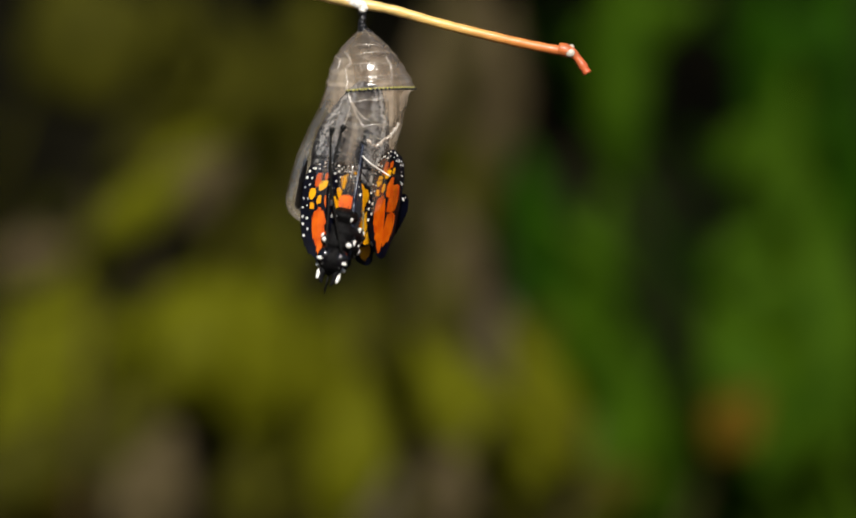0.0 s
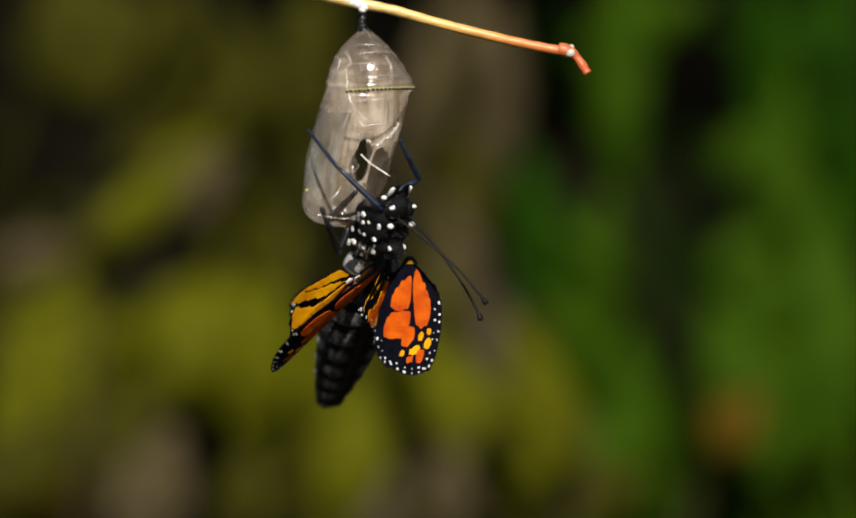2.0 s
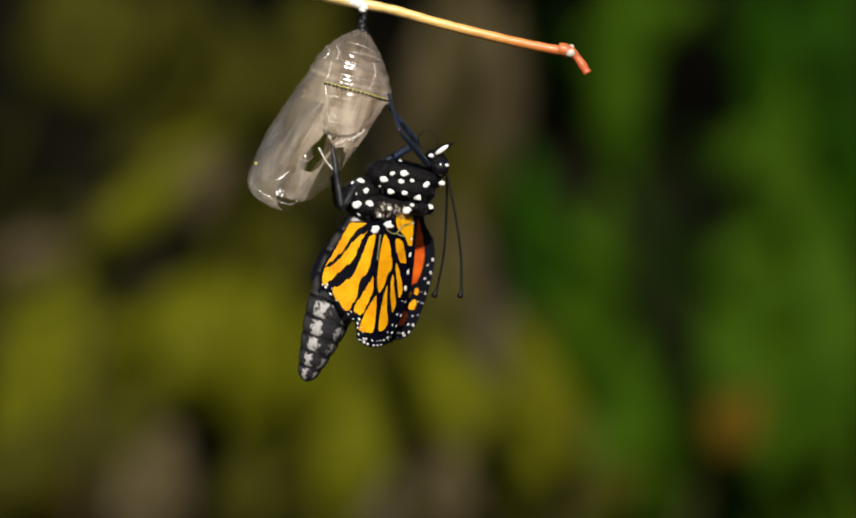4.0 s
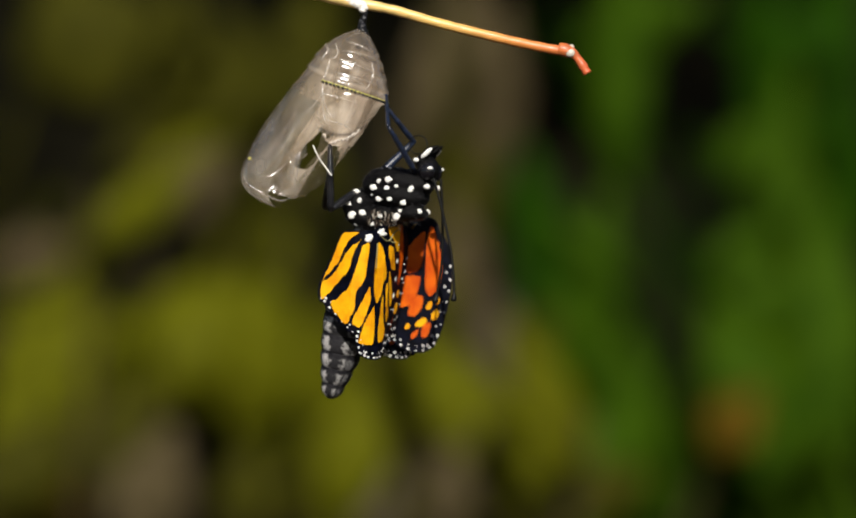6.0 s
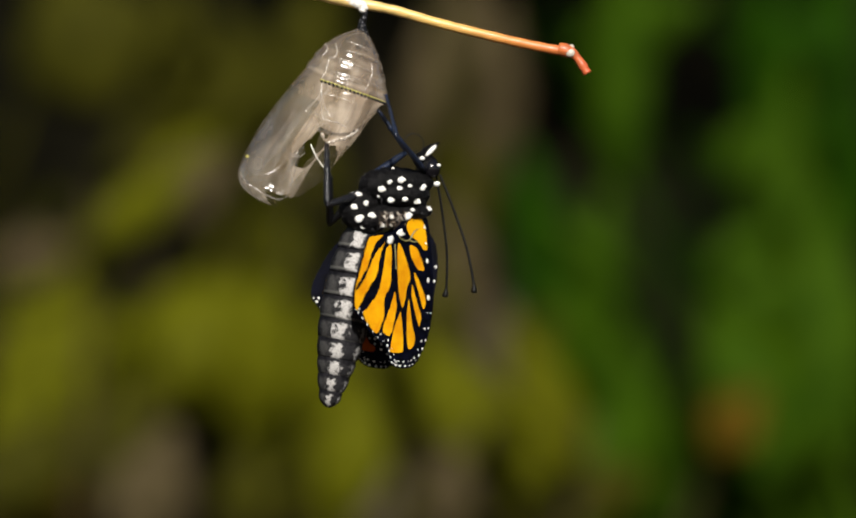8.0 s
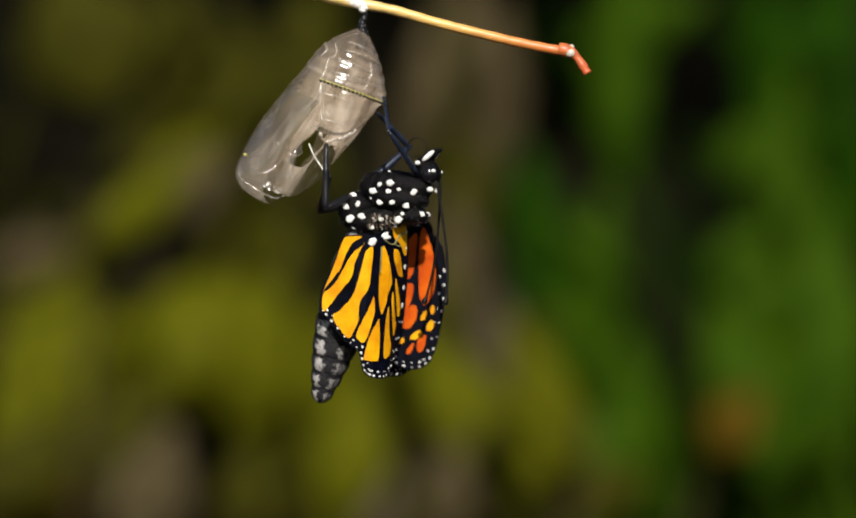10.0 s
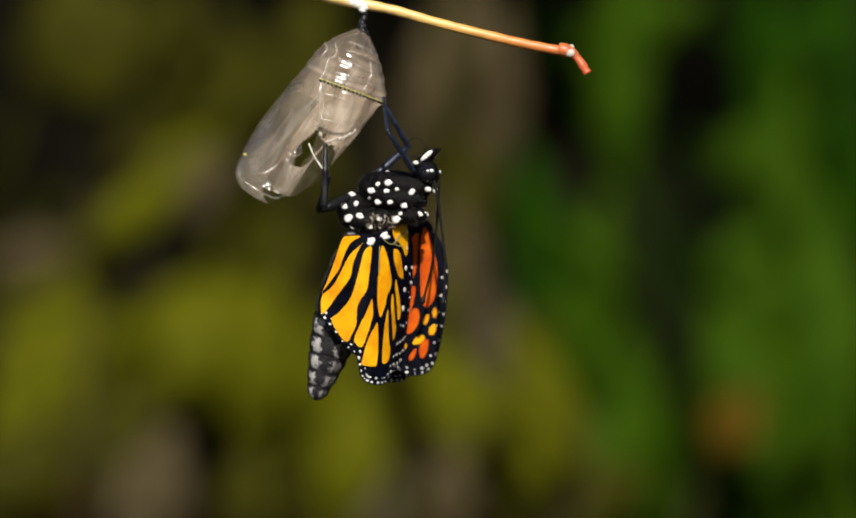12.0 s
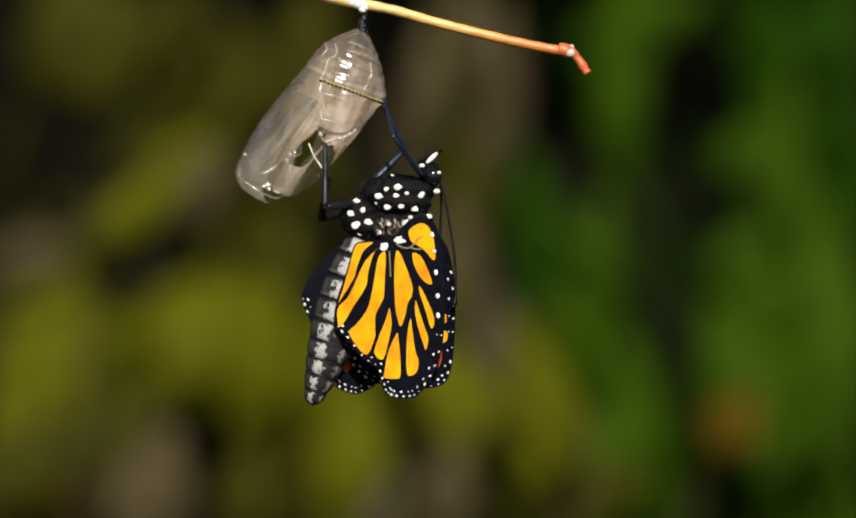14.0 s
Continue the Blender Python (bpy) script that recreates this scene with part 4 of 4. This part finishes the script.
BODY2 = [(2.2, 702, 436, 4, 14, 300), (2.5, 712, 425, 12, 10, 310), (2.6, 720, 388, 10, 0, 335), (2.7, 733, 352, 14, 0, 358), (3.0, 726, 361, 11, 0, 364), (5.3, 719, 378, 5, 0, 357), (5.5, 718, 380, 4, 0, 356), (5.8, 716, 382, 4, 0, 325),
         (6.0, 718, 382, 5, 0, 332), (6.1, 722, 382, 1, 0, 374), (6.5, 721, 383, 4, 0, 364), (7.0, 719, 382, 3, 0, 361), (7.5, 719, 384, 3, 0, 361), (8.0, 718, 382, -1, 0, 374)]
BODY3 = [(8.4, 719, 383, 2, 0, 362), (9.4, 717, 386, 3, 0, 352), (10.3, 714, 388, 4, 0, 340), (10.5, 718, 388, -1, 0, 378), (10.6, 714, 388, 4, 0, 338), (11.0, 714, 388, 4, 0, 344), (11.4, 716, 388, 3, 0, 352), (11.5, 712, 387, -3, 0, 384),
         (11.6, 712, 387, -3, 0, 384), (11.7, 712, 387, 4, 0, 336), (12.0, 712, 387, 4, 0, 342), (12.5, 718, 387, 2, 0, 354), (12.8, 718, 388, 2, 0, 356), (13.0, 714, 394, -2, 0, 382), (13.1, 712, 392, 3, 0, 336), (13.2, 714, 394, -2, 0, 384), (13.5, 718, 394, 0, 0, 374), (14.0, 720, 395, 0, 0, 360)]
DEPTH = [(0, -16), (0.3, -16), (0.5, 0), (14, 0)]
TAIL = [(0, 8, 0.7), (0.4, 8, 0.7), (0.5, -20, 0.82), (0.6, -22, 0.8), (0.8, -24, 0.78), (0.9, -20, 0.7), (1.0, -10, 0.62), (1.2, 27, 1.22), (1.6, 27, 1.31), (2.0, 27, 1.31), (2.5, 22, 1.26), (3.0, 10, 1.07), (5.5, 13, 0.99), (5.7, 13, 1.0), (6.0, 10, 1.07), (6.5, 14, 0.98), (7.0, 12, 1.09), (7.5, 14, 0.98), (8.0, 12, 1.08), (10.5, 12, 1.08), (11.0, 13, 1.06), (11.4, 14, 1.06), (11.5, 16, 1.05), (12, 13, 1.07), (12.5, 18, 1.07), (13, 19, 1.04), (14, 17.5, 1.06)]
WINGS = [(2.6, 12, 6, 40, 0, 0), (2.7, 12, 6, 40, 0, 0), (3.0, 14, 8, 37, 0, 0)]
WINGS2 = [(5.3, 14, 6, 29, 0, 0), (5.7, 14, 6, 28, 0, 0), (5.8, -12, 40, 29, 0, 0), (6.0, -6, 36, 29, 0, 0), (6.1, -22, 0, 26, 0, 14), (6.3, -20, 0, 26, 0, 10), (6.5, -2, 4, 26, 0, 4), (7.5, -4, 4, 23, 0, 2), (8.0, -22, 0, 22, 0, 10), (8.4, -18, 2, 20, 0, 4), (10.3, -4, 24, 14, 0, 0), (10.5, -16, 6, 13, 0, 18), (10.6, -6, 26, 13, 0, 0), (11.0, 0, 22, 12, 0, 0)]
WINGS3 = [(11.4, -4, 14, 10, 0, 2), (11.5, -10, 10, 10, 0, 26), (11.6, -10, 10, 10, 0, 26), (11.7, -8, 30, 9, 0, 0), (12.0, -2, 26, 8, 0, 0), (12.5, -8, 6, 6, 0, 6), (12.8, -6, 4, 5, 0, 8), (13.0, -12, 14, 4, 0, 30), (13.1, -6, 30, 4, 0, 6), (13.2, -12, 14, 3, 0, 30), (13.5, -6, 10, 2, 0, 26), (14, 0, 6, 0, 0, 22)]
# how far the halves of the swollen abdomen stand apart
SWOLLEN = [(0, 16), (1.0, 17), (1.2, 14), (2.0, 14), (2.5, 12), (2.7, 2), (3.0, 0), (14, 0)]
# turn of the abdomen about its own length
TWIST = [(0, 0), (0.4, 0), (0.5, 55), (0.8, 55), (1.0, 0), (14, 0)]
FORE_LEAN = [(0, 0), (2.6, 0), (2.7, 8), (6.5, 5), (8, 4), (11, 3), (14, 0)]
FOLD = [(0, 0), (2.6, 0), (2.8, 14), (5.7, 15), (5.8, 2), (6.0, 2), (6.1, 15), (7.5, 15), (8.0, 4), (8.4, 9), (9.4, 5), (10.3, 0), (10.5, 2), (10.6, 0), (12.0, 0), (12.5, 4), (13.0, 0), (14, 0)]
# the crumpled wings while it works free: place of the root (x, y, depth), turn in the picture plane, tilt, roll, tuck
EARLY = {
    ("forewing", -1): [(0, 616, 486, -86, 182, 12, -4, 52), (0.3, 610, 510, -86, 184, 12, -4, 52), (0.4, 584, 544, -70, 196, 0, -8, 54), (0.5, 506, 552, -84, 268, 0, -32, 50), (0.8, 512, 606, -82, 250, 0, -30, 50), (1.0, 598, 550, -34, 414, 0, 20, 76), (1.2, 692, 500, -56, 406, 0, 68, 18), (2.0, 692, 494, -56, 406, 0, 68, 14), (2.1, 684, 494, -56, 402, 0, 60, 12), (2.2, 684, 494, -56, 405, 0, 68, 12), (2.5, 704, 478, -56, 402, 0, 62, 14)],
    ("hindwing", -1): [(0, 652, 452, -40, 180, 0, -66, 74), (0.3, 646, 476, -40, 182, 0, -66, 74), (0.4, 628, 516, -36, 196, 0, -40, 74), (0.5, 652, 548, -14, 272, 0, 0, 84), (0.8, 672, 594, -14, 268, 0, 38, 84), (1.0, 572, 568, -6, 113, 0, 48, 84), (1.2, 656, 518, -34, 42, 0, 48, 55), (2.0, 654, 510, -34, 42, 0, 48, 52), (2.5, 656, 480, -34, 42, 0, 42, 46)],
    ("forewing", 1): [(0, 704, 464, -48, 190, 0, 66, 56), (0.3, 698, 488, -48, 192, 0, 66, 56), (0.4, 676, 528, -40, 202, 0, 40, 56), (0.5, 560, 560, 50, 262, 0, 20, 84), (0.8, 560, 606, 50, 250, 0, 20, 84), (1.0, 662, 568, -30, 298, 0, 72, 40), (1.2, 742, 500, -20, 366, 0, 14, 54), (2.0, 744, 492, -20, 366, 0, 14, 54), (2.5, 752, 472, -20, 370, 0, 10, 46)],
    ("hindwing", 1): [(0, 690, 446, 30, 180, 0, 60, 80), (0.3, 684, 470, 30, 182, 0, 60, 80), (0.4, 662, 512, 30, 196, 0, 50, 80), (0.5, 640, 556, 44, 262, 0, 20, 98), (0.8, 656, 600, 44, 258, 0, 20, 98), (1.0, 690, 552, 20, 272, 0, 64, 62), (1.2, 716, 508, 70, 376, 0, 70, 84), (2.0, 716, 500, 70, 376, 0, 70, 82), (2.5, 722, 486, 70, 376, 0, 66, 78)]}
# how far each soft wing bends away at every lengthwise fold, and by how much each strip slides under the next
BENDS = {
    ("hindwing", -1): [(0, 8, 14), (0.8, 6, 14), (1.0, 10, 14), (1.2, 16, 8), (2.5, 16, 4), (2.7, 16, 3), (3.0, 17, 3), (5.7, 17, 2), (5.8, 32, 2), (6.0, 32, 2), (6.1, 5, 2), (6.5, 12, 1), (7.5, 10, 1), (8.0, 3, 0), (8.4, 8, 0), (10.3, 28, 0), (10.5, 1, 0), (10.6, 30, 0), (11.0, 28, 0), (11.2, 22, 0), (11.4, 19, 0), (11.5, 1, 0), (11.6, 1, 0), (11.7, 30, 0), (12.0, 27, 0), (12.5, 13, 0), (12.8, 7, 0), (13.0, 1, 0), (13.1, 24, 0), (13.2, 6, 0), (13.5, 1, 0), (14, 2, 0)],
    ("hindwing", 1): [(0, 8, 14), (1.0, 8, 14), (1.2, 6, 8), (2.5, 6, 4), (2.7, 4, 3), (6, 4, 2), (8, 2, 1), (10.3, 0, 0), (14, 0, 0)],
    ("forewing", -1): [(0, 8, 6), (0.4, 8, 6), (0.5, 2, 0), (0.8, 2, 0), (1.0, 8, 6), (1.2, 8, 4), (2.5, 8, 4), (2.7, 4, 2), (6.1, 3, 1), (10.3, 3, 0), (14, 2, 0)],
    ("forewing", 1): [(0, 8, 6), (1.0, 4, 6), (1.2, 2, 4), (2.5, 2, 2), (2.7, 4, 2), (6, 4, 1), (8, 2, 1), (10.3, 0, 0), (14, 0, 0)]}
# how far the near fore wing stands back behind the hind wing
BACK = [(2.6, 66), (3.0, 70), (5.7, 72), (5.8, 82), (6.0, 74), (6.1, 20), (6.5, 62), (7.5, 58), (8.0, 12), (8.4, 30), (10.3, 76), (10.5, 6), (10.6, 76), (11.0, 66), (11.2, 62), (11.4, 58), (11.5, 6), (11.6, 6), (11.7, 76), (12.0, 66), (12.5, 42), (12.8, 24), (13.0, 5), (13.1, 75), (13.2, 20), (13.5, 5), (14, 8)]
# how far the far wings swing clear of it: sideways, and away
ASIDE = [(2.6, -12, 50), (5.7, -12, 50), (5.8, -42, 70), (6.0, -42, 66), (6.1, -4, 14), (6.5, -16, 44), (7.5, -16, 40), (8.0, 0, 8), (8.4, -4, 20), (10.3, -32, 62), (10.5, 0, 4), (10.6, -34, 66), (11.0, -26, 54), (11.4, -18, 46), (11.5, 0, 4), (11.6, 0, 4), (11.7, -34, 66), (12.0, -26, 54), (12.5, -6, 32), (12.8, -2, 18), (13.0, 0, 4), (13.1, -30, 58), (13.2, -4, 14), (13.5, 0, 4), (14, 0, 6)]
# where the four feet hold on
FEET_A = [(0, 668, 250), (0.4, 640, 290), (0.5, 680, 330), (0.8, 672, 400), (0.9, 690, 330), (1.0, 725, 225), (1.1, 735, 160), (1.4, 735, 200), (1.5, 603, 152), (1.9, 600, 170), (2.0, 565, 238), (2.2, 600, 240), (2.4, 690, 140), (2.5, 713, 106), (2.6, 716, 150), (2.7, 716, 172), (3.0, 714, 172), (5.5, 708, 174), (8, 707, 174), (10.3, 703, 178), (14, 703, 180)]
FEET_B = [(0, 676, 240), (0.4, 650, 290), (0.5, 600, 340), (0.8, 600, 380), (1.0, 640, 345), (1.2, 690, 250), (1.5, 716, 278), (2.0, 732, 255), (2.5, 735, 262), (2.7, 712, 190), (3.0, 712, 190), (5.5, 706, 190), (8, 692, 200), (10.5, 690, 205), (11.0, 704, 190), (11.5, 687, 205), (12, 704, 190), (13, 690, 205), (14, 700, 190)]
FEET_C = [(0, 650, 300), (0.4, 620, 320), (0.5, 552, 292), (0.8, 556, 330), (0.9, 548, 380), (1.0, 550, 325), (1.2, 560, 390), (1.5, 572, 396), (2.0, 590, 380), (2.5, 600, 390), (2.7, 600, 280), (3.0, 608, 265), (5.5, 612, 268), (6.5, 600, 262), (8, 600, 262), (14, 597, 262)]
FEET_D = [(0, 562, 292), (0.4, 550, 310), (0.5, 590, 400), (0.8, 595, 420), (0.9, 640, 350), (1.0, 655, 345), (1.2, 650, 360), (1.5, 650, 340), (2.0, 655, 350), (2.5, 660, 330), (2.7, 640, 300), (3.0, 612, 320), (5.5, 604, 322), (8, 606, 322), (14, 604, 322)]


def reach(m_root, hip, foot, knee_way, l1, l2):
    """Poses of thigh (in butterfly space) and shin (in the thigh's space) that bring the foot to its hold."""
    inv = m_root.inverted()
    f = inv @ foot
    d = f - hip
    dist = min(max(d.length, abs(l1 - l2) * 1.05), (l1 + l2) * 0.995)
    x = d.normalized()
    pole = inv.to_3x3() @ knee_way
    y = (pole - x * pole.dot(x)).normalized()
    ca = (l1 * l1 + dist * dist - l2 * l2) / (2 * l1 * dist)
    sa = math.sqrt(max(0, 1 - ca * ca))
    knee = hip + x * (l1 * ca) + y * (l1 * sa)
    end = hip + x * dist
    a = (knee - hip).normalized()
    b = (end - knee).normalized()
    n = x.cross(y)
    thigh = Matrix((a, n.cross(a), n)).transposed().to_4x4()
    thigh.translation = hip
    shin = Matrix((b, n.cross(b), n)).transposed().to_4x4()
    shin.translation = knee
    return thigh, thigh.inverted() @ shin


def root_pose(t):
    """Where the butterfly is: its place, and its turn between the two rows around t."""
    rows = BODY + BODY2 + BODY3
    px, py = between(t, rows)[:2]
    a = max((r for r in rows if r[0] <= t), key=lambda r: r[0])
    b = min((r for r in rows if r[0] >= t), key=lambda r: r[0])
    f = 0 if a is b else (t - a[0]) / (b[0] - a[0])
    f = f * f * (3 - 2 * f)
    qa, qb = ((pose(0, 0, 0, 0, r[3], 0) @ pose(0, 0, 0, r[4], 0, 0) @ pose(0, 0, 0, 0, 0, r[5])).to_quaternion() for r in (a, b))
    return Matrix.Translation(at(px, py, between(t, DEPTH)[0])) @ qa.slerp(qb, f).to_matrix().to_4x4()


LEGS = (("fore_a", FEET_A, (776, 326, -26), (-0.2, -0.95, -0.1), -30), ("fore_b", FEET_B, (672, 344, 10), (0.85, 0.5, 0.2), 10),
        ("hind_a", FEET_C, (648, 372, -18), (-0.62, -0.6, -0.45), -38), ("hind_b", FEET_D, (650, 380, 16), (-0.8, 0.5, -0.3), -34))
FEELERS = [(0, 176, 0), (0.4, 170, 0), (0.5, 160, 0), (0.6, 120, 30), (0.8, 76, 40), (0.9, 80, 60), (1.0, 98, 50), (1.2, -50, -40), (1.5, -84, 165), (2.0, -46, -30), (2.4, -72, 70), (2.5, -112, 225), (2.7, -40, -20), (3.0, -6, 0), (5.5, -5, 0), (6.0, -9, 0), (6.5, -7, 0), (7.5, -6, 0), (8.0, -16, 0), (8.4, -4, 0), (10.3, -4, 0), (10.5, -18, 0), (10.7, -4, 0), (11.0, -4, 0), (11.4, -3, 0), (11.5, -18, 0), (11.7, -3, 0), (12.5, -5, 0), (13.0, -22, 0), (13.1, -4, 0), (13.2, -20, 0), (13.5, -16, 0), (14, -6, 0)]


def motions():
    times = [i / 10 for i in range(4)] + [i / 30 for i in range(10, 37)] + [i / 10 for i in range(13, 25)] + [i / 30 for i in range(75, 82)] + [i / 10 for i in range(28, 141)]
    case, flap, b = THINGS["case"], THINGS["flap"], THINGS["butterfly"]
    walk(case, [(t, Matrix.Translation(at(*PIVOT)) @ pose(0, 0, 0, 0, *between(t, CASE))) for t in times])
    for piece, table in ((flap, FLAP), (THINGS["side"], SIDE)):
        hinge = piece.location.copy()
        walk(piece, [(t, Matrix.Translation(hinge) @ pose(0, 0, 0, 0, between(t, table)[0], 0)) for t in times])
    walk(THINGS["stalk"], [(t, pose(0, 0, 0, 0, -0.7 * between(t, CASE)[0], 0)) for t in times])
    roots = [(t, root_pose(t)) for t in times]
    walk(b["root"], roots)
    tail = loc(668, 430, 24)
    walk(b["abdomen"][0], [(t, Matrix.Translation(tail) @ pose(0, 0, 0, 0, between(t, TAIL)[0], 0) @ pose(0, 0, 0, 0, 0, between(t, TWIST)[0])) for t in times])
    for i, ring in enumerate(b["abdomen"][1:], 1):
        walk(ring, [(t, pose(0, 0, -b["edges"][i] * U * between(t, TAIL)[1])) for t in times])
    for i, side, piece in b["flanks"]:
        walk(piece, [(t, pose(0, side * between(t, SWOLLEN)[0] * (1 - 0.09 * max(0, i - 2)) * U, -b["edges"][i] * U * between(t, TAIL)[1])) for t in times])
    for kind, (hx, hy), off in (("hindwing", HIND_HINGE, 47), ("forewing", FORE_HINGE, 27)):
        for side in (-1, 1):
            plates = b[kind, side]
            pin = loc(*HIND_HINGE, side * 42)
            for (k, c), plate in plates.items():
                rows = []
                for t, body in roots:
                    bend, narrow = between(t, BENDS[kind, side])
                    px, py, depth, turn, tilt, roll, tuck = between(t, EARLY[kind, side])
                    m = body.inverted() @ Matrix.Translation(at(px, py, depth)) @ pose(0, 0, 0, 0, turn, 0) @ pose(0, 0, 0, tilt, 0, 0) @ pose(0, 0, 0, 0, 0, roll)
                    if t > 2.51:
                        near, far, late_tuck, swing_near, swing_far = between(t, WINGS + WINGS2 + WINGS3)
                        open_by, swing = (-near, swing_near) if side < 0 else (far, swing_far)
                        lean = between(t, FORE_LEAN)[0] if kind == "forewing" else 0
                        moved = Vector()
                        if side > 0:
                            moved = Vector((*between(t, ASIDE), 0)) * U
                        else:
                            fold = between(t, FOLD)[0]
                            open_by += fold
                            moved.x = (-0.6 if kind == "hindwing" else 0.9) * fold * U
                        late = Matrix.Translation(pin + moved) @ pose(0, 0, 0, 0, 0, open_by) @ Matrix.Translation(loc(hx, hy, side * off) - pin) @ pose(0, 0, 0, 0, swing + lean, 0)
                        if kind == "forewing" and side < 0:
                            late = late @ pose(-44 * U, 0, 0, 0, 0, between(t, BACK)[0]) @ pose(44 * U, 0, 0)
                        f = min(1, (t - 2.5) / 0.1334)
                        m, tuck = m.lerp(late, f), tuck + (late_tuck - tuck) * f
                    ease = (3 if kind == "hindwing" else 2) / len(SEAMS[kind])
                    bend, narrow = bend * ease, narrow * ease
                    for x in SEAMS[kind][:c]:
                        m = m @ pose(x * U, 0, 0, 0, 0, -side * bend) @ pose(-(x + narrow) * U, -side * (0.3 + 0.04 * narrow) * U * (narrow > 0), 0)
                    rows.append((t, m @ pose(0, -side * 0.4 * U * k, k * tuck * 2 / (len(BANDS) - 1) * U)))
                walk(plate, rows)
    for name, feet, hip, way, depth in LEGS:
        thigh, shin, l1, l2 = b[name]
        upper, lower = [], []
        for t, m in roots:
            fx, fy = between(t, feet)
            p, q = reach(m, loc(*hip), at(fx, fy, depth), Vector(way), l1, l2)
            upper.append((t, p))
            lower.append((t, q))
        walk(thigh, upper)
        walk(shin, lower)
    for s in (-1, 1):
        rows = []
        for t, m in roots:
            cw, lift = between(t, FEELERS)
            base = m @ loc(808, 334, s * 14)
            turn = pose(0, 0, 0, 0, cw + (0 if s < 0 else 12), 0) @ pose(0, 0, 0, s * 3 + lift * 0.3, 0, 0)
            rows.append((t, m.inverted() @ Matrix.Translation(base) @ turn))
        walk(b["antenna", s], rows)


ground()
hedge()
shrubs()
twig()
THINGS = {}
THINGS["case"], THINGS["flap"], THINGS["side"], THINGS["stalk"] = pupal_case()
THINGS["butterfly"] = butterfly()
motions()
